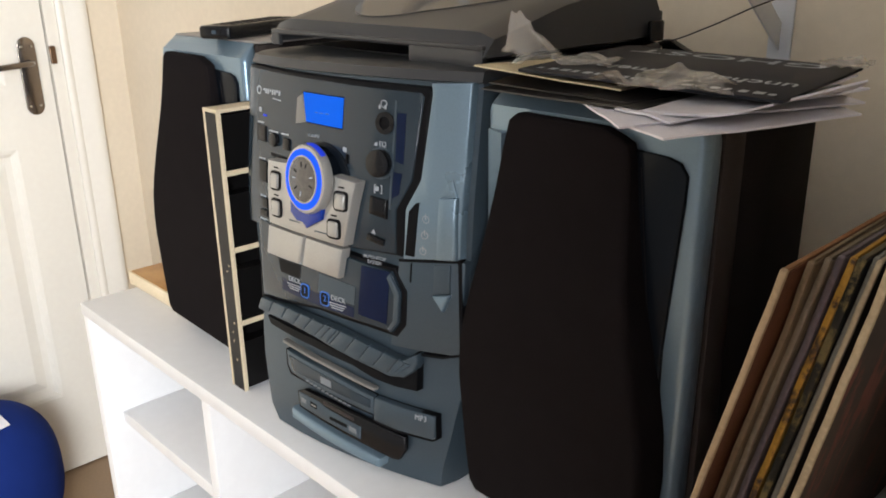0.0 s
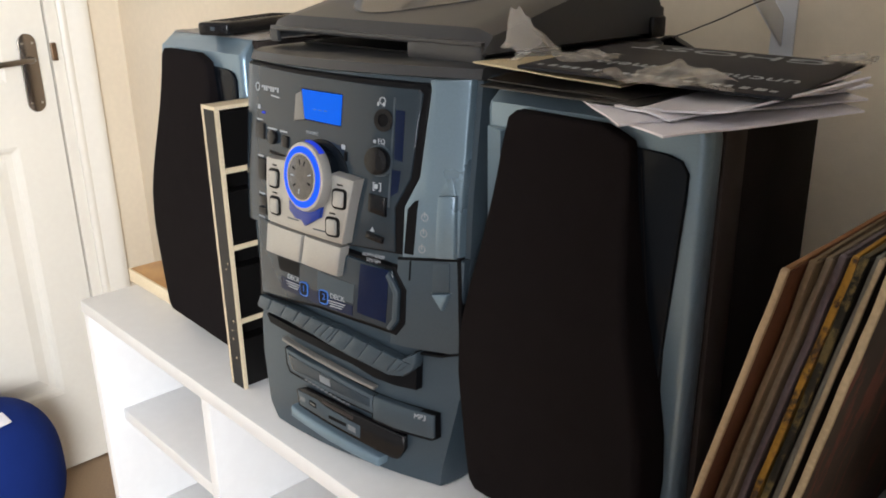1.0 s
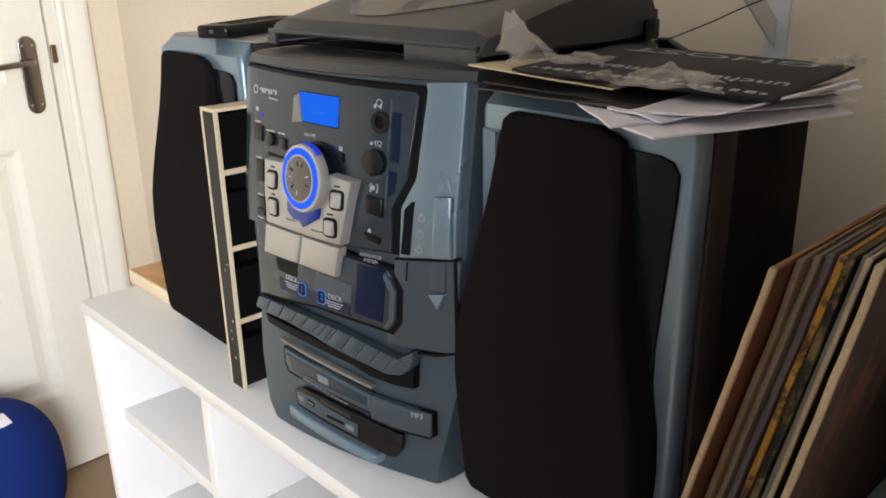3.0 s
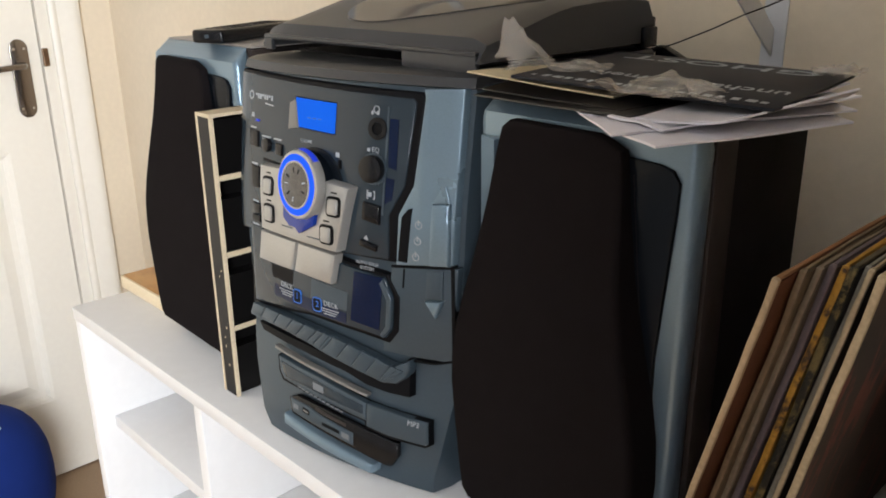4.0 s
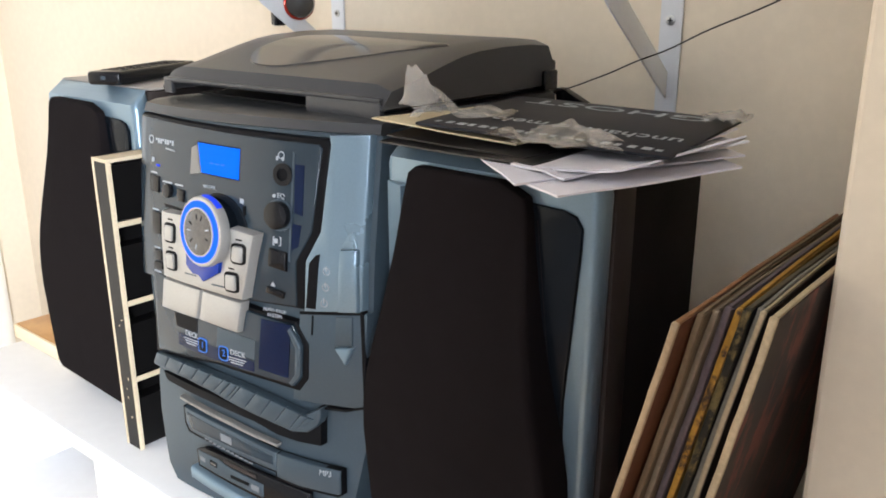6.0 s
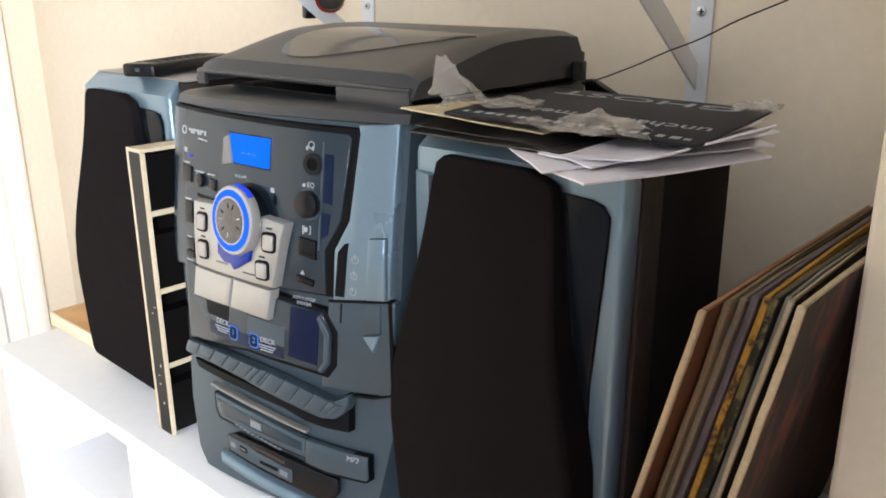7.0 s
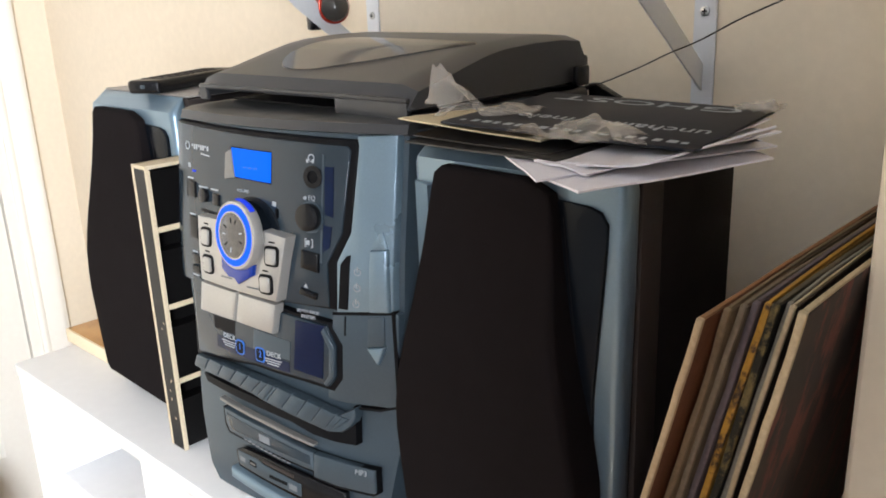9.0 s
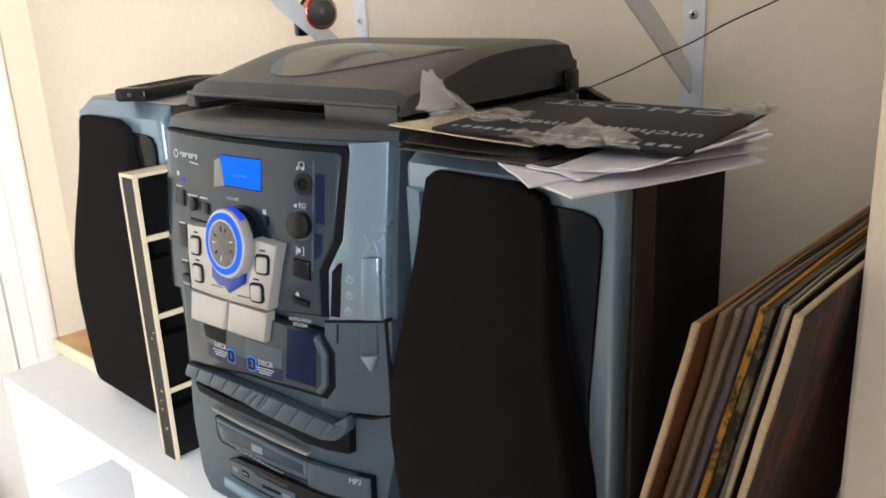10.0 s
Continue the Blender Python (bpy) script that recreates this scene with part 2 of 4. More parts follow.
add_box(wr, RIGHT_X, RIGHT_X + TH, WIN_Y0, WIN_Y1, WIN_Z1, TOP_Z)
# out of view; its grey is there to weaken the room's bounce
structure("wall_right", wr, UNSEEN_GREY, "unseen wall with the window, made grey to cut bounced light", "wall")
# unseen stub, added only to keep window light off the right-hand things
structure("wall_stub", box(1.42, 1.54, -0.57, CH_Y - 0.0005, 0, TOP_Z), UNSEEN_GREY, "unseen grey wall stub added to shade the right side of the alcove", "wall")
DOOR_Y0, DOOR_Y1, DOOR_Z = -0.465, 0.297, 2.0
wl = box(LEFT_X - TH, LEFT_X, FRONT_Y - TH, DOOR_Y0 - 0.03, 0, TOP_Z)
add_box(wl, LEFT_X - TH, LEFT_X, DOOR_Y1 + 0.03, BACK_Y, 0, TOP_Z)
add_box(wl, LEFT_X - TH, LEFT_X, DOOR_Y0 - 0.03, DOOR_Y1 + 0.03, DOOR_Z + 0.03, TOP_Z)
structure("wall_left", wl, WALL, "cream painted wall with the white door", "wall")
# also out of view, dark for the same weaker bounce
structure("wall_front", box(LEFT_X - TH, RIGHT_X, FRONT_Y - TH, FRONT_Y, 0, TOP_Z), UNSEEN_GREY, "unseen wall facing the alcove, made grey to cut bounced light", "wall")

# architrave: a moulded section run up both sides and over the head
def moulding(m, length, mat=GLOSS):
    sec = [(0, 0), (0, 0.012), (0.006, 0.016), (0.012, 0.016), (0.018, 0.012), (0.034, 0.016), (0.05, 0.022), (0.06, 0.022), (0.067, 0.018), (0.07, 0.0)]
    bm = bmesh.new()
    a = [bm.verts.new((x, z, 0)) for x, z in sec]
    b = [bm.verts.new((x, z, length)) for x, z in sec]
    bm.faces.new(a)
    bm.faces.new(b[::-1])
    for i in range(len(sec)):
        j = (i + 1) % len(sec)
        bm.faces.new((a[i], a[j], b[j], b[i]))
    bmesh.ops.recalc_face_normals(bm, faces=bm.faces)
    bmesh.ops.transform(bm, matrix=m, verts=bm.verts)
    return bm


structure("door_trim", moulding(Matrix(((0, 1, 0, LEFT_X), (1, 0, 0, DOOR_Y1 + 0.028), (0, 0, 1, 0), (0, 0, 0, 1))), DOOR_Z + 0.1), GLOSS, "white gloss architrave beside the door", "trim", True)
structure("door_trim", moulding(Matrix(((0, 1, 0, LEFT_X), (-1, 0, 0, DOOR_Y0 - 0.028), (0, 0, 1, 0), (0, 0, 0, 1))), DOOR_Z + 0.1), GLOSS, "white gloss architrave beside the door", "trim", True)
structure("door_frame", add_box(add_box(box(LEFT_X - TH, LEFT_X + 0.004, DOOR_Y1 + 0.003, DOOR_Y1 + 0.0295, 0, DOOR_Z), LEFT_X - TH, LEFT_X + 0.004, DOOR_Y0 - 0.0295, DOOR_Y0 - 0.003, 0, DOOR_Z), LEFT_X - TH, LEFT_X + 0.004, DOOR_Y0 - 0.0295, DOOR_Y1 + 0.0295, DOOR_Z + 0.003, DOOR_Z + 0.0295), GLOSS, "white gloss door lining", "trim")

# ---- shelf unit ----
SZ, SW, SD, ST = 0.78, 1.054, 0.40, 0.019
unit = thing("shelf_unit", pose(0, 0, 0), "low white laminate shelf unit with open compartments", "shelf")
part("top", box(0, SW, 0, SD, SZ - ST, SZ, bev=0.0012), LAMINATE, unit)
for x in (0.0, 0.354, 0.708, SW - ST):
    part("side_panel" if x in (0.0, SW - ST) else "divider", box(x, x + ST, 0.002, SD - 0.004, 0.0, SZ - ST - 0.0002, bev=0.0012), LAMINATE, unit)
for x in (0.0, 0.354, 0.708):
    x1 = {0.0: 0.354, 0.354: 0.708}.get(x, SW - ST)
    for z in (0.595, 0.41, 0.225, 0.06):
        part("shelf", box(x + ST + 0.0003, x1 - 0.0003, 0.03, SD - 0.01, z - ST, z, bev=0.001), LAMINATE, unit)
part("back_panel", box(ST, SW - ST, SD - 0.008, SD - 0.0045, 0.06, SZ - ST - 0.001), LAMINATE, unit)

# ---- door ----
door = tagged(thing("door_1", pose(LEFT_X - 0.006, DOOR_Y0, 0.006), "white gloss panelled door, closed", "door", kind="structure"))
DW = DOOR_Y1 - DOOR_Y0
STILE = 0.10


def door_leaf():
    bm = bmesh.new()
    rails = ((0.0, 0.21), (0.845, 0.99), (1.87, 1.99))
    for y0, y1 in ((0, STILE), (DW / 2 - 0.045, DW / 2 + 0.045), (DW - STILE, DW)):
        add_box(bm, -0.04, 0, y0, y1, 0, DOOR_Z - 0.008)
    for y0, y1 in ((STILE, DW / 2 - 0.045), (DW / 2 + 0.045, DW - STILE)):
        for z0, z1 in rails:
            add_box(bm, -0.04, 0, y0, y1, z0, z1)
        for z0, z1 in ((0.21, 0.845), (0.99, 1.87)):
            add_box(bm, -0.036, -0.012, y0, y1, z0, z1)
    return bm


part("leaf", door_leaf(), GLOSS, door, smooth=False)


def panel_mould(y0, y1, z0, z1):
    """A sloping bead round a sunk panel with a raised field inside."""
    bm = bmesh.new()
    rings = []
    for inset, x in ((0.0, -0.0005), (0.008, -0.003), (0.016, -0.010), (0.030, -0.0115), (0.055, -0.004)):
        rings.append([bm.verts.new((x, y, z)) for y, z in ((y0 + inset, z0 + inset), (y1 - inset, z0 + inset), (y1 - inset, z1 - inset), (y0 + inset, z1 - inset))])
    for a, b in zip(rings, rings[1:]):
        for k in range(4):
            bm.faces.new((a[k], a[(k + 1) % 4], b[(k + 1) % 4], b[k]))
    bm.faces.new(rings[-1])
    bmesh.ops.recalc_face_normals(bm, faces=bm.faces)
    return bm


for y0, y1 in ((STILE, DW / 2 - 0.045), (DW / 2 + 0.045, DW - STILE)):
    for z0, z1 in ((0.21, 0.845), (0.99, 1.87)):
        part("door_panel", panel_mould(y0, y1, z0, z1), GLOSS, door, smooth=False)

hy, hz = 0.252 - DOOR_Y0, 1.011 - 0.006


def handle_plate():
    pts = []
    for k in range(13):
        a = math.pi * k / 12
        pts.append((0.0195 * math.cos(a), 0.066 + 0.021 * math.sin(a)))
    for k in range(13):
        a = math.pi + math.pi * k / 12
        pts.append((0.0195 * math.cos(a), -0.066 + 0.021 * math.sin(a)))
    return prism(pts, 0, 0.006, m=Matrix(((0, 1, 0, 0.0), (1, 0, 0, hy), (0, 0, 1, hz), (0, 0, 0, 1))), bev=0.002)


handle = part("door_handle", handle_plate(), BRUSHED, door, "polished metal lever handle on a long backplate")
lev = tube([(0.006, hy, hz + 0.031), (0.03, hy, hz + 0.031), (0.042, hy - 0.006, hz + 0.031), (0.046, hy - 0.02, hz + 0.031), (0.046, hy - 0.07, hz + 0.028), (0.044, hy - 0.105, hz + 0.024)], 0.0065, 14)
part("lever", lev, BRUSHED, handle)
for dy in (-0.011, 0.011):
    for dz in (-0.066, 0.066):
        part("screw", add_cyl(bmesh.new(), 0.0028, 0.0016, pose(0.0058, hy + dy, hz + dz, 0, 90, 0), 12), CHROME, handle)
keep = box(LEFT_X + 0.004, LEFT_X + 0.012, DOOR_Y1 + 0.001, DOOR_Y1 + 0.014, 1.035, 1.075, bev=0.002)
tagged(obj("strike_plate", keep, material("worn_brass", (0.16, 0.10, 0.06), 0.4, metal=0.8)), "dark worn metal strike plate on the door lining", "strike plate", kind="structure")

# ---- stereo system ----
XC = 0.585
ZK = (0.78, 0.80, 0.85, 0.90, 0.96, 1.04, 1.15, 1.2)
FK = (0.027, 0.025, 0.034, 0.046, 0.050, 0.055, 0.069, 0.074)


def front(x, z):
    """The bowed front of the stereo: its y at x and z."""
    return float(np.interp(z, ZK, FK)) + 0.16 * (x - XC) + 0.87 * (x - XC) ** 2


def plate(pts, o0, o1, bev=0.0, cut=0.018):
    """A plate that follows the bowed front, from o0 to o1 proud of it."""
    bm = prism(pts, -o1, -o0)
    if bev:
        front_face = min(bm.faces, key=lambda f: f.calc_center_median().y)
        bmesh.ops.bevel(bm, geom=list(front_face.edges), offset=bev, segments=2, profile=0.5, affect="EDGES", clamp_overlap=True)
    xs, zs = [p[0] for p in pts], [p[1] for p in pts]
    x = (math.floor(min(xs) / cut) + 1) * cut
    while x < max(xs):
        bmesh.ops.bisect_plane(bm, geom=bm.verts[:] + bm.edges[:] + bm.faces[:], plane_co=(x, 0, 0), plane_no=(1, 0, 0))
        x += cut
    for z in ZK:
        if min(zs) < z < max(zs):
            bmesh.ops.bisect_plane(bm, geom=bm.verts[:] + bm.edges[:] + bm.faces[:], plane_co=(0, 0, z), plane_no=(0, 0, 1))
    for v in bm.verts:
        v.co.y += front(v.co.x, v.co.z)
    return bm


def rect(x0, x1, z0, z1, r=0.0, slope=0.0):
    if not r:
        return [(x0, z0), (x1, z0 + slope), (x1, z1 + slope), (x0, z1)]
    out = []
    for cx, cz, a0 in ((x1 - r, z0 + r, -90), (x1 - r, z1 - r, 0), (x0 + r, z1 - r, 90), (x0 + r, z0 + r, 180)):
        for k in range(4):
            a = radians(a0 + 30 * k)
            out.append((cx + r * math.cos(a), cz + r * math.sin(a)))
    return out


def onface(x, z, off=0.0, turn=0.0):
    """A pose on the front: x along it, y up it, z out of it."""
    e = 0.002
    tx = Vector((2 * e, front(x + e, z) - front(x - e, z), 0)).normalized()
    tz = Vector((0, front(x, z + e) - front(x, z - e), 2 * e)).normalized()
    n = tx.cross(tz).normalized()
    tz = n.cross(tx)
    p = Vector((x, front(x, z), z)) + n * off
    return Matrix((( tx.x, tz.x, n.x, p.x), (tx.y, tz.y, n.y, p.y), (tx.z, tz.z, n.z, p.z), (0, 0, 0, 1))) @ pose(0, 0, 0, 0, 0, turn)


stereo = thing("stereo_system", pose(0, 0, 0), "steel blue stereo with cassette decks, CD drawer and closed turntable lid", "stereo")
BX0, BX1, BACK = 0.437, 0.717, 0.375


def stereo_body():
    """Stacked rings: bowed front, straight sides, narrower at the foot."""
    bm = bmesh.new()
    rings = []
    for z in (0.782, 0.80, 0.825, 0.85, 0.88, 0.90, 0.925, 0.95, 0.98, 1.0, 1.05, 1.10, 1.13, 1.15, 1.156):
        foot = max(0.0, (0.89 - z) / 0.11)
        x0, x1 = BX0 + 0.012 * min(1.0, max(0.0, (0.98 - z) / 0.08)) + 0.045 * foot ** 1.2, BX1 - 0.012 * foot ** 1.5
        ring = [(x0 + (x1 - x0) * k / 22, front(x0 + (x1 - x0) * k / 22, z) + 0.004) for k in range(23)]
        ring += [(x1 + 0.004, front(x1, z) + 0.022), (x1 + 0.004, BACK - 0.01), (x1 - 0.006, BACK), (x0 + 0.006, BACK), (x0, BACK - 0.01)]
        rings.append([bm.verts.new((x, y, z)) for x, y in ring])
    for a, b in zip(rings, rings[1:]):
        for k in range(len(a)):
            bm.faces.new((a[k], a[(k + 1) % len(a)], b[(k + 1) % len(a)], b[k]))
    bm.faces.new(rings[0][::-1])
    bm.faces.new(rings[-1])
    return bm


body = part("body", stereo_body(), GRAPHITE, stereo)

# right-hand pillar of the front, with its facets
part("pillar", plate([(0.6764, 1.1512), (0.6781, 1.1434), (0.6727, 1.0696), (0.6599, 1.0427), (0.6586, 0.9958)] + [(0.7124, 1.0040), (0.7124, 1.1535)], -0.004, 0.0035, 0.0015), SILVER, stereo, "steel blue pillar with chamfered facets")
part("pillar", plate([(0.6462, 0.9101), (0.7148, 0.9134), (0.7170, 1.0020), (0.6542, 0.9981)], -0.004, 0.003, 0.0015), GRAPHITE, stereo)
part("facet", plate([(0.6927, 1.0013), (0.7110, 1.0032), (0.7092, 1.0584), (0.6934, 1.0566)], 0.003, 0.0075, 0.0025), SILVER, stereo)
part("facet", plate([(0.6918, 1.0565), (0.7078, 1.0583), (0.7031, 1.0727), (0.6993, 1.0704)], 0.003, 0.0045, 0.0008), SILVER, stereo)
part("facet", plate([(0.6886, 0.9685), (0.7048, 0.9714), (0.7044, 0.9983), (0.6894, 0.9959)], 0.0025, 0.0045, 0.0008), GRAPHITE, stereo)
part("facet", plate([(0.6901, 0.9683), (0.7063, 0.9712), (0.7001, 0.9542)], 0.003, 0.0075, 0.002), SILVER, stereo, "bright arrow-shaped facet")
part("seam", plate([(0.6545, 0.9962), (0.7060, 1.0025), (0.7135, 1.0036), (0.7135, 1.0011), (0.7060, 1.0000), (0.6545, 0.9935)], -0.002, 0.0037), DARK, stereo)
part("seam", plate([(0.7110, 1.0012), (0.7140, 1.0017), (0.7182, 0.9188), (0.7156, 0.9183)], -0.002, 0.0037), DARK, stereo)
part("seam", plate([(0.6737, 0.9091), (0.6996, 0.9111), (0.7162, 0.9168), (0.7163, 0.9146), (0.6997, 0.9089), (0.6737, 0.9069)], -0.002, 0.0037), DARK, stereo)
part("seam", plate([(0.6666, 0.9940), (0.6677, 0.9942), (0.6670, 0.9761), (0.6658, 0.9758)], -0.002, 0.0037), DARK, stereo)
part("slot", plate([(0.6612, 1.0006), (0.6702, 1.0006), (0.6736, 1.0501), (0.6704, 1.0492), (0.6643, 1.0414)], -0.002, 0.0042), DARK, stereo)

# smoked upper panel in its black surround
sur = [(BX0 + 0.001, 0.992)] + [(0.6591, 0.9987), (0.6604, 1.0429), (0.6733, 1.0698), (0.6786, 1.1435), (0.6746, 1.1479)] + [(BX0 + 0.001, 1.152)]
part("surround", plate(sur, -0.003, 0.0042, 0.0015), DARK, stereo, "black rubbery surround")
face = [(BX0 + 0.002, 0.992)] + [(0.6527, 1.0006), (0.6521, 1.0411), (0.6659, 1.0682), (0.6722, 1.1396), (0.6688, 1.1431)] + [(BX0 + 0.002, 1.1500)]
panel = part("control_panel", plate(face, 0.0, 0.0056, 0.001), SMOKE, stereo, "smoked grey control panel")
part("trim_strip", plate([(0.6454, 1.0412), (0.6472, 1.0405), (0.6474, 1.1347), (0.6456, 1.1355)], 0.0052, 0.0062), GRAPHITE, panel)
part("tinted_strip", plate([(0.6481, 1.1252), (0.6570, 1.1249), (0.6575, 1.0816), (0.6494, 1.0836)], 0.0052, 0.006), NAVY, panel)
part("tinted_strip", plate([(0.6478, 1.0741), (0.6564, 1.0736), (0.6549, 1.0551), (0.6477, 1.0506)], 0.0052, 0.006), NAVY, panel)
lcd = part("display", plate([(0.5413, 1.1076), (0.5886, 1.1060), (0.5890, 1.1331), (0.5358, 1.1341)], 0.005, 0.0062), BLUEGLOW, panel, "glowing blue display")
part("display_frame", plate([(0.5393, 1.1063), (0.5896, 1.1046), (0.5898, 1.1341), (0.5335, 1.1354)], 0.005, 0.0058, 0.0004), DARK, panel)
part("display_bevel", plate([(0.5266, 1.1040), (0.5416, 1.1067), (0.5361, 1.1327), (0.5279, 1.1288)], 0.0052, 0.0075, 0.001), CHAMP_DULL, panel)
for k in range(3):
    part("display_bar", plate(rect(0.553 + 0.007 * k, 0.5575 + 0.007 * k, 1.1165, 1.1178), 0.0058, 0.0064), PRINTBLUE, lcd)

# volume knob, squarer to the room than the bowed face behind it
KX, KZ = 0.5622, 1.0564
KNOB = onface(KX, KZ, 0.0) @ pose(0, 0, 0, 0, -7.0, 0)
knob = part("volume_knob", add_cyl(bmesh.new(), 0.0332, 0.0105, KNOB @ pose(0, 0, 0.013), 56, r2=0.0318, bev=0.0022), CHAMP, stereo, "large silver volume knob with a glowing blue ring")


def ring(r0, r1, h0, h1, m, seg=56):
    bm = bmesh.new()
    rows = []
    for r, h in ((r0, h0), (r0, h1), (r1, h1), (r1, h0)):
        rows.append([bm.verts.new((r * math.cos(2 * math.pi * k / seg), r * math.sin(2 * math.pi * k / seg), h)) for k in range(seg)])
    for i in range(4):
        a, b = rows[i], rows[(i + 1) % 4]
        for k in range(seg):
            bm.faces.new((a[k], a[(k + 1) % seg], b[(k + 1) % seg], b[k]))
    bmesh.ops.recalc_face_normals(bm, faces=bm.faces)
    bmesh.ops.transform(bm, matrix=m, verts=bm.verts)
    return bm


part("light_ring", ring(0.0225, 0.0283, 0.0, 0.0012, KNOB @ pose(0, 0, 0.0231)), RINGGLOW, knob)
part("cap_rim", ring(0.0208, 0.0224, 0.0, 0.0022, KNOB @ pose(0, 0, 0.0229)), CHAMP, knob)
part("knob_cap", add_cyl(bmesh.new(), 0.0207, 0.0022, KNOB @ pose(0, 0, 0.0227), 48, bev=0.0007), CAP, knob)
for k, a in enumerate((90, 60, 10, -20, -75, -110, 170, 130)):
    part("tick", add_box(bmesh.new(), -0.0006, 0.0006, 0.0115, 0.0162, 0, 0.0004, m=KNOB @ pose(0, 0, 0.0248, 0, 0, a)), PRINT if k in (0, 4, 6) else DARK, knob)
halo = [(KX + 0.004 + 0.036 * math.cos(2 * math.pi * k / 40), KZ - 0.003 + 0.038 * math.sin(2 * math.pi * k / 40)) for k in range(40)]
part("knob_well", plate(halo, 0.004, 0.0068, 0.001), RECESS, panel)
part("knob_base", add_cyl(bmesh.new(), 0.0305, 0.0105, KNOB @ pose(0, 0, 0.003), 48), RECESS, knob)


def arc(r0, r1, h0, h1, a0, a1, m, n=12):
    bm = bmesh.new()
    cut = []
    for k in range(n + 1):
        a = radians(a0 + (a1 - a0) * k / n)
        cut.append([bm.verts.new((r * math.cos(a), r * math.sin(a), h)) for r, h in ((r0, h0), (r1, h0), (r1, h1), (r0, h1))])
    for a, b in zip(cut, cut[1:]):
        for k in range(4):
            bm.faces.new((a[k], a[(k + 1) % 4], b[(k + 1) % 4], b[k]))
    bm.faces.new(cut[0])
    bm.faces.new(cut[-1][::-1])
    bmesh.ops.recalc_face_normals(bm, faces=bm.faces)
    bmesh.ops.transform(bm, matrix=m, verts=bm.verts)
    return bm


# blue spill of the ring light on the silver rim, made as a glowing arc
part("ring_light_spill", arc(0.031, 0.0336, 0.0155, 0.0205, 48, 92, KNOB), LEDGLOW, knob, "glowing arc for the blue light spilled on the knob's rim")

# silver keypad
pad = part("keypad", plate([(0.4986, 1.0046), (0.6052, 1.0013), (0.6184, 1.0624), (0.5911, 1.0658), (0.5810, 1.0431), (0.5606, 1.0289), (0.5405, 1.0347), (0.5273, 1.0683), (0.4964, 1.0675)], 0.0, 0.017, 0.002), CHAMP, stereo, "champagne silver keypad")
for x, z in ((0.5123, 1.0493), (0.5138, 1.0227), (0.6030, 1.0441), (0.5948, 1.0169)):
    part("key_surround", plate(rect(x - 0.0082, x + 0.0082, z - 0.0094, z + 0.0094, 0.004), 0.016, 0.0182), DARK, pad)
    part("key", plate(rect(x - 0.0058, x + 0.0058, z - 0.0072, z + 0.0072, 0.0022), 0.017, 0.0200, 0.001), CHAMP, pad, "polished silver key")
    part("key_mark", plate(rect(x - 0.004, x + 0.003, z + 0.0118, z + 0.0132), 0.0168, 0.0173), DARK, pad)
part("blue_skirt", plate([(0.5399, 1.0247), (0.5488, 1.0176), (0.5569, 1.0174), (0.5623, 1.0124), (0.5709, 1.0173), (0.5814, 1.0235), (0.5838, 1.0336), (0.5643, 1.0447), (0.5404, 1.0380)], 0.0168, 0.021, 0.001), BLUEPL, stereo, "translucent blue plastic skirt under the knob")
for x, z in ((0.5411, 1.0145), (0.5774, 1.0104)):
    part("dial_mark", plate(rect(x - 0.008, x + 0.008, z - 0.0006, z + 0.0006), 0.0168, 0.0173), GRAPHITE, pad)

# jacks, knobs and keys on the smoked panel
def round_button(x, z, r, h, mat=BLACK, name="knob", label=""):
    return part(name, add_cyl(bmesh.new(), r, h, onface(x, z, 0.005), 28, bev=min(0.001, h / 3)), mat, panel, label)


part("bezel", ring(0.0055, 0.0098, 0, 0.0022, onface(0.6352, 1.1148, 0.005), 32), BLACK, panel, "black headphone socket surround")
round_button(0.6352, 1.1148, 0.0053, 0.0008, DARK, "socket")
part("collar", ring(0.0122, 0.0142, 0, 0.0012, onface(0.6329, 1.0796, 0.005), 32), GRAPHITE, panel)
round_button(0.6332, 1.0798, 0.0122, 0.008, BLACK, "knob", "small black control knob")
part("button", plate([(0.6260, 1.0347), (0.6443, 1.0318), (0.6442, 1.0486), (0.6265, 1.0507)], 0.005, 0.0085, 0.001), BLACK, panel, "square black button")
part("button", plate([(0.6230, 1.0100), (0.6410, 1.0067), (0.6421, 1.0122), (0.6242, 1.0155)], 0.005, 0.0085, 0.001), BLACK, panel, "narrow black eject button")
part("button", plate([(0.4615, 1.0803), (0.4772, 1.0798), (0.4765, 1.0953), (0.4608, 1.0960)], 0.005, 0.0082, 0.001), BLACK, panel)
part("button", plate([(0.5085, 1.0776), (0.5178, 1.0768), (0.5182, 1.0876), (0.5080, 1.0884)], 0.005, 0.0082, 0.001), BLACK, panel)
part("button", plate([(0.4666, 1.0395), (0.4811, 1.0398), (0.4802, 1.0606), (0.4658, 1.0611)], 0.005, 0.0082, 0.001), BLACK, panel)
part("button", plate([(0.4671, 1.0131), (0.4817, 1.0137), (0.4823, 1.0232), (0.4678, 1.0227)], 0.005, 0.0082, 0.001), BLACK, panel)
part("button", plate([(0.4665, 1.0034), (0.4811, 1.0041), (0.4816, 1.0113), (0.4670, 1.0106)], 0.005, 0.0082, 0.001), BLACK, panel)
round_button(0.4931, 1.0835, 0.0068, 0.005, BLACK, "button")
part("groove", plate([(0.4862, 1.0679), (0.5174, 1.0666), (0.5172, 1.0693), (0.4860, 1.0707)], 0.0052, 0.0062), DARK, panel)
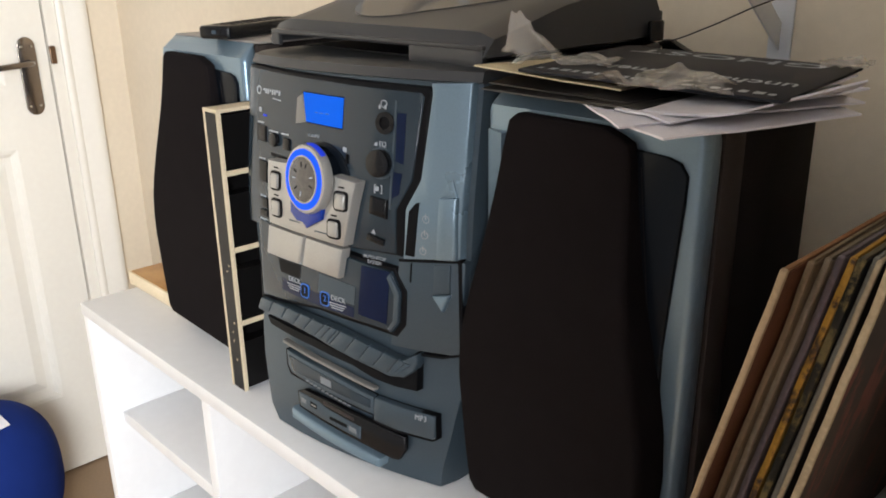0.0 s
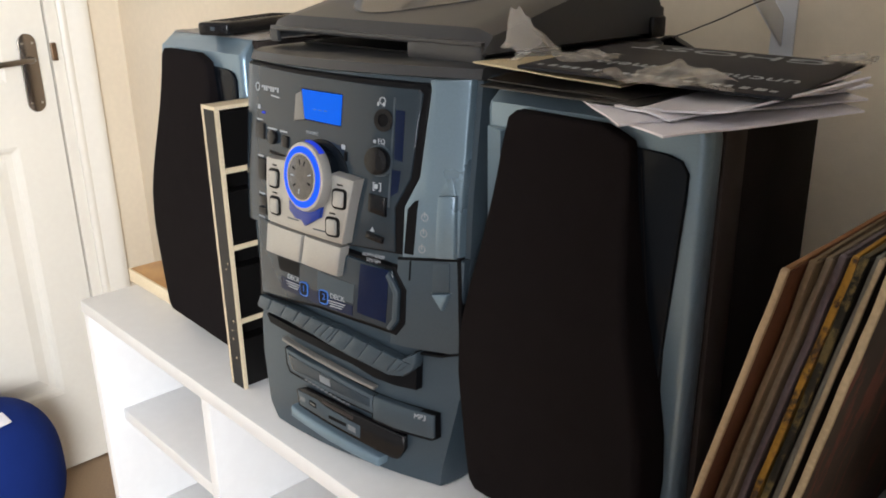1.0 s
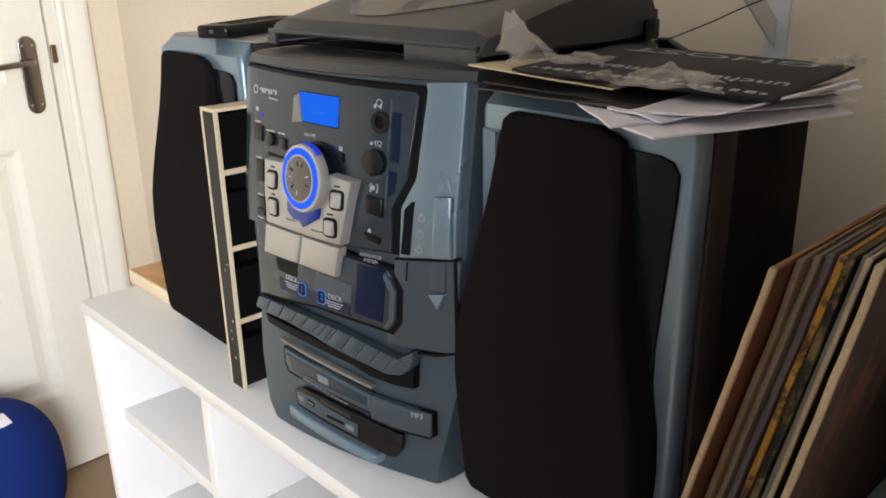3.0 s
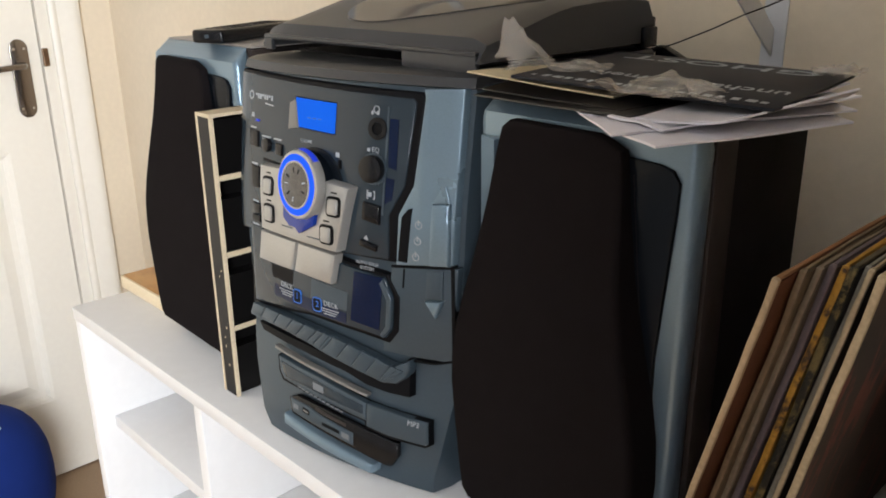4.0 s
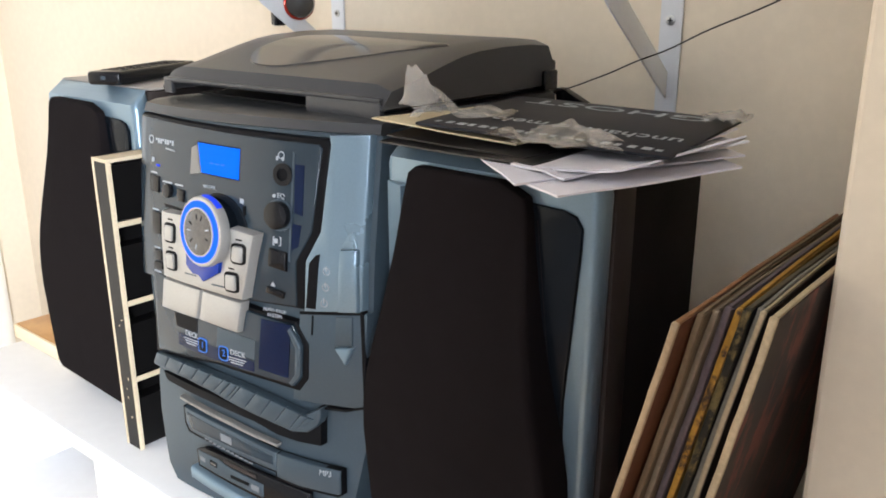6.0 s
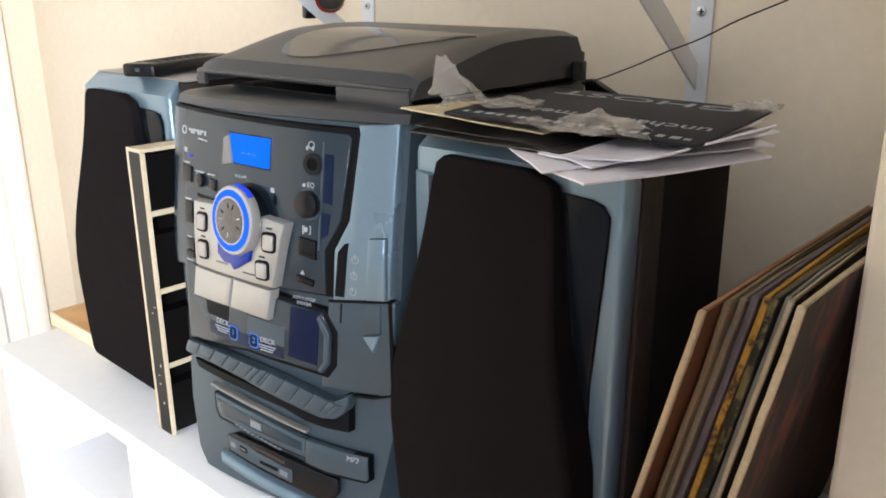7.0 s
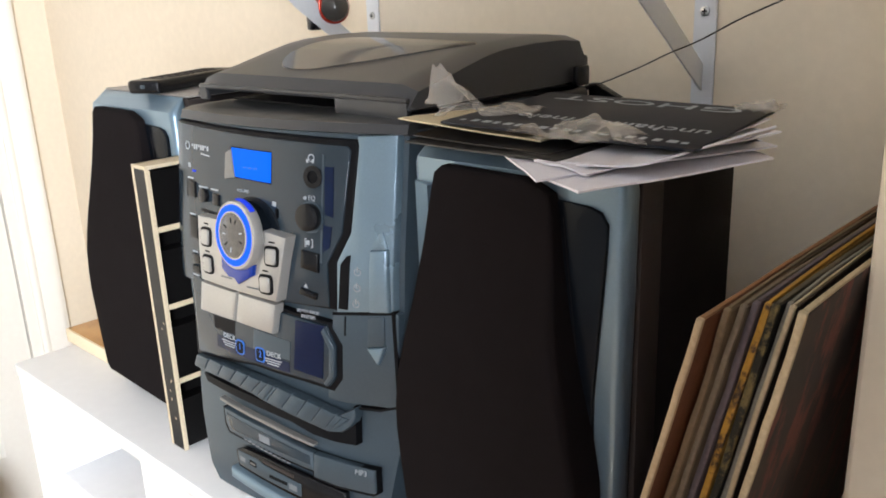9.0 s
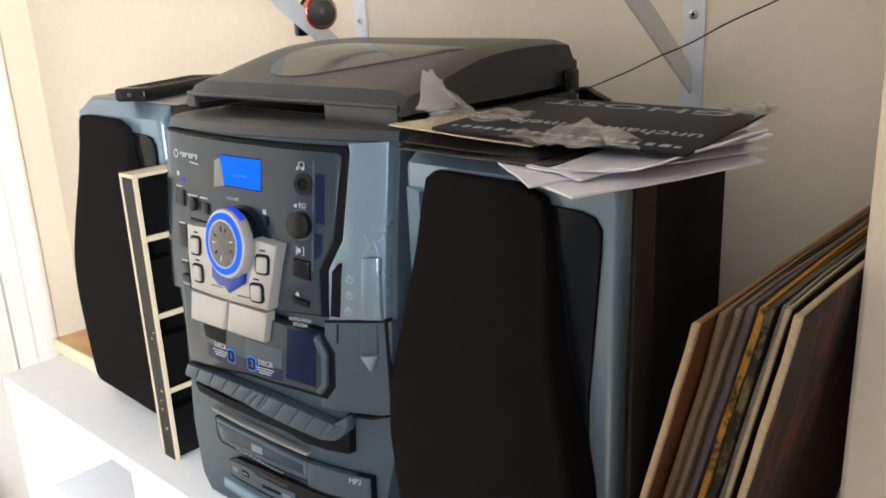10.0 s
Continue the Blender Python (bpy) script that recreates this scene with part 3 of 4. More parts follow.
part("led", plate([(x + dx, z + dz) for x, z in [(0.4727, 1.1056)] for dx, dz in ((-0.003, -0.001), (0.003, -0.001), (0.003, 0.001), (-0.003, 0.001))], 0.0052, 0.0062), LEDGLOW, panel)
part("slider", plate([(0.5961, 1.0760), (0.5982, 1.0757), (0.5977, 1.0838), (0.5956, 1.0841)], 0.0052, 0.0075), DARK, panel)
part("mark", plate([(0.5910, 1.0859), (0.5951, 1.0854), (0.5949, 1.0895), (0.5908, 1.0900)], 0.0052, 0.0061), PRINT, panel)
part("mark", plate([(0.4614, 1.1081), (0.4659, 1.1081), (0.4657, 1.1125), (0.4612, 1.1125)], 0.0052, 0.0061), PRINT, panel)
HX, HZ = 0.6327, 1.1310
part("mark", ring(0.0026, 0.0034, 0, 0.0004, onface(HX, HZ, 0.0056), 20), PRINT, panel)
for dx in (-0.003, 0.003):
    part("mark", plate(rect(HX + dx - 0.0009, HX + dx + 0.0009, HZ - 0.0038, HZ - 0.0005), 0.0052, 0.0061), PRINT, panel)
words("EQ", 0.0062, onface(0.6339, 1.0962, 0.0058), PRINT, panel)
part("mark", plate([(0.6261, 1.0954), (0.6291, 1.0948), (0.6295, 1.0978), (0.6271, 1.0980)], 0.0052, 0.0061), PRINT, panel)
BX, BZ = 0.6317, 1.0571
part("mark", plate(rect(BX - 0.0018, BX + 0.0018, BZ - 0.0018, BZ + 0.0022), 0.0052, 0.0061), PRINT, panel)
words("[  ]", 0.0085, onface(BX, BZ, 0.0058), PRINT, panel)
part("mark", plate([(0.6268, 1.0164), (0.6312, 1.0156), (0.6293, 1.0200)], 0.0052, 0.0061), PRINT, panel)
words("VOLUME", 0.0042, onface(0.5515, 1.0946, 0.0058), PRINT, panel)
# maker's mark, drawn as plain shapes
part("makers_mark", ring(0.0030, 0.0044, 0, 0.0004, onface(0.4605, 1.1285, 0.0056), 20), PRINT, panel)
for k in range(8):
    part("makers_mark", plate(rect(0.4683 + k * 0.00399, 0.4708 + k * 0.00399, 1.1293 - 0.0024 * (k % 3 != 0), 1.1293 + 0.0022), 0.0052, 0.006), PRINT, panel)
part("makers_mark", plate([(0.4856, 1.1240), (0.5005, 1.1228), (0.5006, 1.1218), (0.4856, 1.1229)], 0.0052, 0.006), PRINT, panel)
for x, z, w in ((0.4652, 1.0980, 0.011), (0.4892, 1.0917, 0.016), (0.4893, 1.0889, 0.012), (0.5087, 1.0915, 0.012), (0.4691, 1.0624, 0.011), (0.4713, 1.0247, 0.01), (0.4697, 1.0001, 0.012)):
    part("label_bar", plate(rect(x - w / 2, x + w / 2, z - 0.0007, z + 0.0007), 0.0052, 0.006), PRINT, panel)

# power symbols down the pillar
for x, z in ((0.6794, 1.0358), (0.6787, 1.0214), (0.6774, 1.0068)):
    part("power_mark", ring(0.0028, 0.0035, 0, 0.0005, onface(x, z, 0.0034), 20), PRINT, stereo)
    part("power_mark", add_box(bmesh.new(), -0.0005, 0.0005, 0.0, 0.0048, 0, 0.0005, m=onface(x, z, 0.0036)), PRINT, stereo)

# cassette decks
deck_out = [(0.4571, 0.9114), (0.5586, 0.9245), (0.6229, 0.9227), (0.6539, 0.9204), (0.6631, 0.9336), (0.6636, 0.9664), (0.6504, 0.9860)] + [(0.4560, 1.0044)]
part("deck_surround", plate(deck_out, -0.003, 0.004, 0.0015), DARK, stereo, "black surround of the cassette decks")
deck_in = [(0.4660, 0.9174), (0.5629, 0.9288), (0.6263, 0.9272), (0.6514, 0.9252), (0.6578, 0.9350), (0.6584, 0.9652), (0.6493, 0.9833)] + [(0.4606, 1.0000)]
deck = part("cassette_deck", plate(deck_in, 0.0, 0.0068, 0.0015), SMOKE, stereo, "smoked window over two cassette decks")
part("deck_corner", plate([(0.6509, 0.9264), (0.6591, 0.9371), (0.6598, 0.9655), (0.6489, 0.9817), (0.6466, 0.9780), (0.6545, 0.9629), (0.6537, 0.9381), (0.6478, 0.9290)], 0.0065, 0.0095, 0.001), GRAPHITE, deck)
part("cassette_door", plate([(0.4872, 0.9697), (0.5424, 0.9699), (0.5492, 0.9999), (0.4921, 1.0005)], 0.004, 0.014, 0.0025), CHAMP, deck, "silver cassette door flap")
part("cassette_door", plate([(0.5458, 0.9701), (0.5952, 0.9675), (0.6010, 0.9974), (0.5517, 0.9998)], 0.004, 0.014, 0.0025), CHAMP, deck, "silver cassette door flap")
part("deck_opening", plate([(0.5020, 0.9520), (0.5341, 0.9523), (0.5354, 0.9661), (0.4995, 0.9652)], 0.0064, 0.0072), DARK, deck)
part("deck_opening", plate([(0.5609, 0.9448), (0.6083, 0.9423), (0.6096, 0.9612), (0.5628, 0.9643)], 0.0064, 0.0072), GRAPHITE, deck)
part("print_band", plate([(0.5042, 0.9332), (0.5583, 0.9313), (0.6077, 0.9302), (0.6076, 0.9399), (0.5585, 0.9436), (0.5047, 0.9461)], 0.0064, 0.0071), NAVY, deck)
part("auto_stop_window", plate([(0.6131, 0.9350), (0.6454, 0.9323), (0.6483, 0.9832), (0.6170, 0.9837)], 0.0064, 0.0074), NAVY, deck, "dark blue tinted window")
words("AUTO STOP\nSYSTEM", 0.0047, onface(0.6308, 0.9914, 0.0078), PRINT, deck)
for x, z, w, v, n in ((0.5419, 0.9414, 0.5256, 0.9479, "1"), (0.5705, 0.9403, 0.5876, 0.9433, "2")):
    part("deck_badge", plate(rect(x - 0.0062, x + 0.0062, z - 0.0072, z + 0.0072, 0.0032), 0.0064, 0.0076), PRINTBLUE, deck, "blue numbered badge")
    part("deck_badge", plate(rect(x - 0.0050, x + 0.0050, z - 0.0060, z + 0.0060, 0.0026), 0.0068, 0.0079), DARK, deck)
    words(n, 0.009, onface(x, z, 0.0081), PRINTBLUE, deck)
    words("DECK", 0.0074, onface(w, v, 0.0074), PRINT, deck)
    for k in range(3):
        part("label_bar", plate(rect(w - 0.012 + 0.002 * k, w + 0.011 - 0.002 * k, v - 0.0052 - 0.0024 * k, v - 0.0044 - 0.0024 * k), 0.0068, 0.0076), PRINT, deck)

# piano keys on the lip that carries them
keys = part("key_shelf", plate([(0.4577, 0.8991), (0.5165, 0.9000), (0.5581, 0.8970), (0.5802, 0.8934), (0.6199, 0.8882), (0.6535, 0.8830), (0.6675, 0.8853), (0.6766, 0.8928), (0.6794, 0.9014), (0.6791, 0.9108), (0.6626, 0.9002), (0.6297, 0.9073), (0.5933, 0.9130), (0.5722, 0.9145), (0.5264, 0.9163), (0.4657, 0.9143)], 0.0, 0.0095, 0.0025), GRAPHITE, stereo, "graphite shelf of the cassette keys")
for outline in (
    [(0.4614, 0.9029), (0.4823, 0.9037), (0.4903, 0.9163), (0.4683, 0.9151)],
    [(0.4837, 0.9038), (0.5059, 0.9040), (0.5151, 0.9170), (0.4918, 0.9164)],
    [(0.5072, 0.9040), (0.5261, 0.9033), (0.5370, 0.9168), (0.5165, 0.9170)],
    [(0.5272, 0.9032), (0.5423, 0.9020), (0.5550, 0.9162), (0.5381, 0.9168)],
    [(0.5432, 0.9020), (0.5586, 0.9004), (0.5732, 0.9151), (0.5561, 0.9161)],
    [(0.5592, 0.9003), (0.5674, 0.8992), (0.5817, 0.9146), (0.5738, 0.9151)],
    [(0.5679, 0.8991), (0.5765, 0.8978), (0.5904, 0.9139), (0.5822, 0.9145)],
    [(0.5770, 0.8977), (0.5804, 0.8972), (0.5941, 0.9136), (0.5909, 0.9139)],
    [(0.5811, 0.8971), (0.5997, 0.8949), (0.6118, 0.9111), (0.5948, 0.9135)],
    [(0.6007, 0.8947), (0.6183, 0.8922), (0.6288, 0.9082), (0.6127, 0.9109)],
    [(0.6192, 0.8921), (0.6354, 0.8901), (0.6450, 0.9049), (0.6297, 0.9081)],
    [(0.6363, 0.8900), (0.6518, 0.8879), (0.6606, 0.9014), (0.6458, 0.9048)],
    [(0.6526, 0.8878), (0.6589, 0.8886), (0.6680, 0.9001), (0.6613, 0.9013)],
    [(0.6591, 0.8887), (0.6641, 0.8901), (0.6741, 0.8993), (0.6683, 0.9001)],
):
    part("key", plate(outline, 0.006, 0.0108, 0.0005), GRAPHITE, keys)
part("recess", plate([(0.4720, 0.8946), (0.5529, 0.8929), (0.6068, 0.8876), (0.6507, 0.8806), (0.6670, 0.8846), (0.6759, 0.9039), (0.6803, 0.8744), (0.6574, 0.8736), (0.6339, 0.8753), (0.6079, 0.8812), (0.5543, 0.8853), (0.4804, 0.8880)], -0.003, 0.0046), DARK, stereo)

# CD drawer
drawer = part("cd_drawer", plate([(0.5204, 0.8575), (0.5275, 0.8509), (0.5537, 0.8491), (0.5976, 0.8456), (0.6393, 0.8418), (0.6369, 0.8584), (0.5789, 0.8669), (0.5146, 0.8712)], 0.0, 0.006, 0.0012), GRAPHITE, stereo, "graphite CD drawer front")
part("gap", plate([(0.5174, 0.8555), (0.5250, 0.8484), (0.5523, 0.8469), (0.5963, 0.8435), (0.6388, 0.8399), (0.6365, 0.8584), (0.5773, 0.8669), (0.5117, 0.8710)], -0.002, 0.0046), DARK, stereo)
part("drawer_trim", plate([(0.5065, 0.8765), (0.5766, 0.8708), (0.6366, 0.8639), (0.6368, 0.8666), (0.5775, 0.8740), (0.5059, 0.8793)], 0.0, 0.006, 0.001), CHAMP_DULL, stereo, "pale strip above the drawer")
part("drawer_panel", plate([(0.5246, 0.8596), (0.5314, 0.8541), (0.5596, 0.8534), (0.5991, 0.8503), (0.6360, 0.8473), (0.6347, 0.8553), (0.5804, 0.8625), (0.5201, 0.8677)], 0.005, 0.0066, 0.0006), SMOKE, drawer)
part("disc_mark", plate([(0.5729, 0.8547), (0.5870, 0.8537), (0.5851, 0.8600), (0.5709, 0.8610)], 0.006, 0.0072), PRINT_DIM, drawer)
for k in range(11):
    part("label_bar", plate(rect(0.5515 + k * 0.00576, 0.5555 + k * 0.00576, 0.8499 + k * -0.00078, 0.8513 + k * -0.00078), 0.006, 0.0072), PRINT_DIM, drawer)
mp3 = part("mp3_cover", plate([(0.6410, 0.8368), (0.6650, 0.8340), (0.7022, 0.8340), (0.7047, 0.8358), (0.7021, 0.8558), (0.6715, 0.8568), (0.6386, 0.8585)], 0.0, 0.0065, 0.0012), GRAPHITE, stereo, "graphite cover plate")
words("MP3", 0.0072, onface(0.6878, 0.8508, 0.0070), PRINT, mp3)
part("gap", plate([(0.6389, 0.8342), (0.6636, 0.8312), (0.7016, 0.8312), (0.7054, 0.8335), (0.7022, 0.8561), (0.6699, 0.8565), (0.6356, 0.8581)], -0.002, 0.0046), DARK, stereo)

# card reader window and foot
reader = part("card_reader", plate([(0.5427, 0.8190), (0.6288, 0.8088), (0.6640, 0.8035), (0.6700, 0.8042), (0.6758, 0.8155), (0.6743, 0.8280), (0.6259, 0.8339), (0.5859, 0.8380), (0.5491, 0.8393), (0.5372, 0.8342)], 0.0, 0.0048, 0.0012), BLACK, stereo, "glossy dark card and USB reader window")
part("reader_plate", plate([(0.5457, 0.8217), (0.6274, 0.8129), (0.6261, 0.8247), (0.5804, 0.8308), (0.5697, 0.8339), (0.5405, 0.8351)], 0.004, 0.006, 0.0008), GRAPHITE, reader)
part("usb_port", plate([(0.5606, 0.8267), (0.5698, 0.8256), (0.5693, 0.8302), (0.5601, 0.8314)], 0.0054, 0.0066), DARK, reader)
part("usb_port", plate([(0.5621, 0.8284), (0.5688, 0.8276), (0.5686, 0.8288), (0.5620, 0.8296)], 0.0056, 0.0072), CHAMP_DULL, reader)
part("card_slot", plate([(0.5884, 0.8216), (0.6107, 0.8199), (0.6104, 0.8227), (0.5881, 0.8244)], 0.0054, 0.0066), DARK, reader)
part("card_slot", plate([(0.5775, 0.8334), (0.6172, 0.8288), (0.6169, 0.8316), (0.5772, 0.8362)], 0.0044, 0.0058), BROWN, reader)
part("card_mark", plate([(0.6137, 0.8179), (0.6229, 0.8167), (0.6223, 0.8218), (0.6132, 0.8230)], 0.0054, 0.0065), PRINT_DIM, reader)
part("usb_mark", plate([(0.5468, 0.8270), (0.5539, 0.8263), (0.5534, 0.8304), (0.5464, 0.8310)], 0.0054, 0.0065), PRINT_DIM, reader)
part("foot", plate([(0.5369, 0.8070), (0.6507, 0.7909), (0.6537, 0.8016), (0.5348, 0.8173)], -0.012, 0.009, 0.003), SILVER, stereo, "steel blue front foot")

# turntable plinth and its lid
def plinth():
    bm = bmesh.new()
    rings = []
    for z, grow in ((1.1515, -0.0015), (1.1535, 0.0015), (1.1615, 0.0), (1.1645, -0.005), (1.1655, -0.013)):
        x0, x1 = BX0 - 0.001 - grow * 0.5, BX1 + 0.001 + grow * 0.5
        n = 22
        ring_pts = [(x0 + (x1 - x0) * k / n, front(x0 + (x1 - x0) * k / n, 1.155) - grow * 2 + 0.002) for k in range(n + 1)]
        ring_pts += [(x1, BACK - 0.008), (x1 - 0.008, BACK), (x0 + 0.008, BACK), (x0, BACK - 0.008)]
        rings.append([bm.verts.new((x, y, z)) for x, y in ring_pts])
    for a, b in zip(rings, rings[1:]):
        for k in range(len(a)):
            bm.faces.new((a[k], a[(k + 1) % len(a)], b[(k + 1) % len(a)], b[k]))
    bm.faces.new(rings[0][::-1])
    bm.faces.new(rings[-1])
    return bm


part("plinth", plinth(), LIDM, stereo, "charcoal turntable plinth")
LX0, LX1 = 0.434, 0.7125
LID_Y = (0.1135, 0.1165, 0.126, 0.15, 0.175, 0.198, 0.22, 0.241, 0.284, 0.33, 0.36, 0.372)
LID_Z = (1.178, 1.1812, 1.1915, 1.197, 1.2035, 1.2095, 1.2145, 1.2175, 1.2198, 1.2198, 1.2170, 1.197)


def lid_z(y):
    return float(np.interp(y, LID_Y, LID_Z))


def lid_shell():
    """A domed cover with rounded shoulders, open below, 2.5 mm thick; its front skirt is cut away over most of its width."""
    bm = bmesh.new()
    n = 18
    cols = []
    for y, z in zip(LID_Y, LID_Z):
        row = []
        side = 1.172
        for k in range(n + 1):
            s = -1 + 2 * k / n
            x = (LX0 + LX1) / 2 + s * (LX1 - LX0) / 2
            drop = 0.0055 * max(0.0, (abs(s) - 0.86) / 0.14) ** 2
            skew = -0.09 * (LX1 - x)
            row.append((x, y + skew, z - drop + 0.012 * (LX1 - x)))
        row = [(LX0 - 0.002, row[0][1] + 0.002, side)] + row + [(LX1 + 0.002, row[-1][1] + 0.002, side)]
        cols.append([bm.verts.new(p) for p in row])
    for a, b in zip(cols, cols[1:]):
        for k in range(len(a) - 1):
            bm.faces.new((a[k], a[k + 1], b[k + 1], b[k]))
    last = cols[-1]
    low = [bm.verts.new((v.co.x, v.co.y + 0.001, 1.178)) for v in last]
    for k in range(len(last) - 1):
        bm.faces.new((last[k], last[k + 1], low[k + 1], low[k]))
    bmesh.ops.recalc_face_normals(bm, faces=bm.faces)
    if sum(f.normal.z * f.calc_area() for f in bm.faces) < 0:
        bmesh.ops.reverse_faces(bm, faces=bm.faces)
    bmesh.ops.solidify(bm, geom=bm.faces[:], thickness=0.0025)
    return bm


lid = part("lid", lid_shell(), LIDM, stereo, "closed smoked plastic turntable lid")
lid.data.set_sharp_from_angle(angle=radians(22))


def lid_front(x0, x1, z0, z1, t=0.004):
    bm = bmesh.new()
    add_box(bm, x0, x1, 0.0, t, z0, z1, bev=0.0012)
    for c in [x0 + (x1 - x0) * k / 8 for k in range(1, 8)]:
        bmesh.ops.bisect_plane(bm, geom=bm.verts[:] + bm.edges[:] + bm.faces[:], plane_co=(c, 0, 0), plane_no=(1, 0, 0))
    for v in bm.verts:
        v.co.y += 0.1132 - 0.09 * (LX1 - v.co.x)
        v.co.z += 0.012 * (LX1 - v.co.x)
    return bm


part("front_skirt", lid_front(0.628, 0.711, 1.163, 1.1778, 0.006), LIDM, lid)
part("front_rail", lid_front(0.436, 0.711, 1.1775, 1.1815, 0.005), LIDM, lid)
part("front_post", lid_front(0.436, 0.448, 1.166, 1.178, 0.005), LIDM, lid)
part("dark_interior", box(0.452, 0.70, 0.118, 0.36, 1.1662, 1.168), DARK, stereo)


def lid_window():
    """A teardrop pane laid just over the lid's curve."""
    cx, cy = 0.542, 0.184
    pts = [(cx + 0.055 * math.cos(radians(a)), cy + 0.055 * math.sin(radians(a))) for a in range(82, 312, 5)]
    pts += [(0.612, 0.166), (0.650, 0.196), (0.683, 0.224), (0.688, 0.230), (0.684, 0.235), (0.645, 0.2375), (0.595, 0.2385)]
    bm = bmesh.new()
    rows = []
    for f in (1.0, 0.985, 0.8, 0.6, 0.4, 0.2):
        row = []
        for x, y in pts:
            px, py = cx + (x - cx) * f, cy + (y - cy) * f
            row.append(bm.verts.new((px, py, 0.012 * (LX1 - px) + lid_z(py + 0.09 * (LX1 - px)) + (0.0002 if f == 1.0 else 0.0012))))
        rows.append(row)
    n = len(pts)
    for a, b in zip(rows, rows[1:]):
        for k in range(n):
            bm.faces.new((a[k], a[(k + 1) % n], b[(k + 1) % n], b[k]))
    bm.faces.new(rows[-1])
    bmesh.ops.recalc_face_normals(bm, faces=bm.faces)
    return bm


part("window", lid_window(), GLASSY, lid, "glossy see-through oval window")
for x in (0.48, 0.69):
    part("hinge", box(x - 0.016, x + 0.016, BACK - 0.012, BACK + 0.012, 1.165, 1.196, bev=0.003), BLACK, stereo, "black lid hinge")
part("hinge", box(0.7165, 0.723, 0.342, 0.364, 1.168, 1.188, bev=0.002), BLACK, stereo, "black lid hinge")

# ---- loudspeakers ----
def loudspeaker(x0, y0, h, gx=0.0):
    s = thing("loudspeaker", pose(x0, y0, SZ), "steel blue loudspeaker with a waisted black cloth grille", "loudspeaker", "speaker pair")
    w = 0.198
    part("cabinet", box(0.002, w - 0.001, 0.0502, 0.163, 0.002, h - 0.001, bev=0.002), VINYL, s, "black vinyl wrapped cabinet")
    fr = [(0.004, 0.006), (0.03, 0.0), (w - 0.03, 0.0), (w - 0.004, 0.006), (w, h - 0.02), (w - 0.006, h), (0.006, h), (0.0, h - 0.02)]
    shell = prism(fr, 0.0, 0.022, bev=0.008, seg=4)
    bmesh.ops.bisect_plane(shell, geom=shell.verts[:] + shell.edges[:] + shell.faces[:], plane_co=(0, 0, h - 0.0145), plane_no=(0, 0, 1))
    for v in shell.verts:
        v.co.y = max(v.co.y, min(0.021, (v.co.z - h + 0.0145) * 1.35))
    part("front_frame", shell, SILVER, s, "steel blue moulded front frame")
    # silver moulding's side; the dim wall reflection is put into its colour
    part("side_trim", box(0.001, w - 0.0005, 0.0216, 0.050, 0.003, h - 0.002, bev=0.001), BROWN, s, "side of the silver moulding, coloured brown for its dim reflection of the wall")
    part("top_cap", box(0.001, w - 0.0005, 0.0222, 0.163, h - 0.0008, h + 0.0015, bev=0.0008), material("grey_top_skin", (0.26, 0.24, 0.22), 0.4), s, "pale grey top skin")
    bz = [(0.13, h - 0.030), (0.170, h - 0.032), (0.180, h - 0.035), (0.1855, h - 0.043), (0.185, h - 0.06), (0.176, 0.20), (0.176, 0.02), (0.10, 0.02), (0.10, h - 0.06)]
    bezel = part("bezel", prism(bz, -0.0035, 0.002, bev=0.0015), RECESS, s, "glossy black recess beside the grille")
    part("bezel_edge", prism([(0.150, h - 0.042), (0.1508, h - 0.042), (0.1665, 0.20), (0.1657, 0.20)], -0.0040, -0.003), VINYL, bezel)
    scoop = Matrix(((1, 0, 0, 0), (0, 0, 1, 0), (0, 1, 0, 0), (0, 0, 0, 1)))
    part("scoop", prism([(0.003, -0.0006), (0.026, -0.0105), (0.027, 0.003), (0.003, 0.003)], 0.17, h - 0.034, m=scoop, bev=0.0008), SILVER, s, "bright slanted strip beside the grille")
    k = h - 0.378
    left = [(0.043, h - 0.016), (0.035, h - 0.022), (0.030, 0.335 + k), (0.024, 0.29 + k), (0.018, 0.25 + k), (0.011, 0.215), (0.004, 0.185), (-0.001, 0.155), (-0.002, 0.13), (0.002, 0.09), (0.006, 0.055), (0.010, 0.028), (0.018, 0.019)]
    right = [(0.165, 0.013), (0.176, 0.022), (0.182, 0.05), (0.185, 0.10), (0.183, 0.135), (0.176, 0.175), (0.166, 0.215), (0.157, 0.26 + k), (0.150, 0.31 + k), (0.147, 0.34 + k), (0.144, h - 0.026), (0.136, h - 0.022), (0.122, h - 0.017)]
    bm = prism([(x + gx, z) for x, z in left + right], -0.036, -0.002)
    ff = min(bm.faces, key=lambda f: f.calc_center_median().y)
    bmesh.ops.bevel(bm, geom=list(ff.edges), offset=0.007, segments=4, profile=0.5, affect="EDGES", clamp_overlap=True)
    for z in [0.03 * i for i in range(1, 12)]:
        bmesh.ops.bisect_plane(bm, geom=bm.verts[:] + bm.edges[:] + bm.faces[:], plane_co=(0, 0, z), plane_no=(0, 0, 1))
    for v in bm.verts:
        if v.co.y < -0.004:
            t = min(1.0, max(0.0, (v.co.z - 0.18) / (h - 0.2)))
            v.co.y = -0.004 + (v.co.y + 0.004) * (1 - 0.72 * t * t * (3 - 2 * t))
    part("grille", bm, CLOTH, s, "black cloth grille with a bulging lower half")
    part("base", box(0.012, w - 0.012, -0.014, 0.0134, 0.0005, 0.018, bev=0.004), SILVER, s, "steel blue base lip")
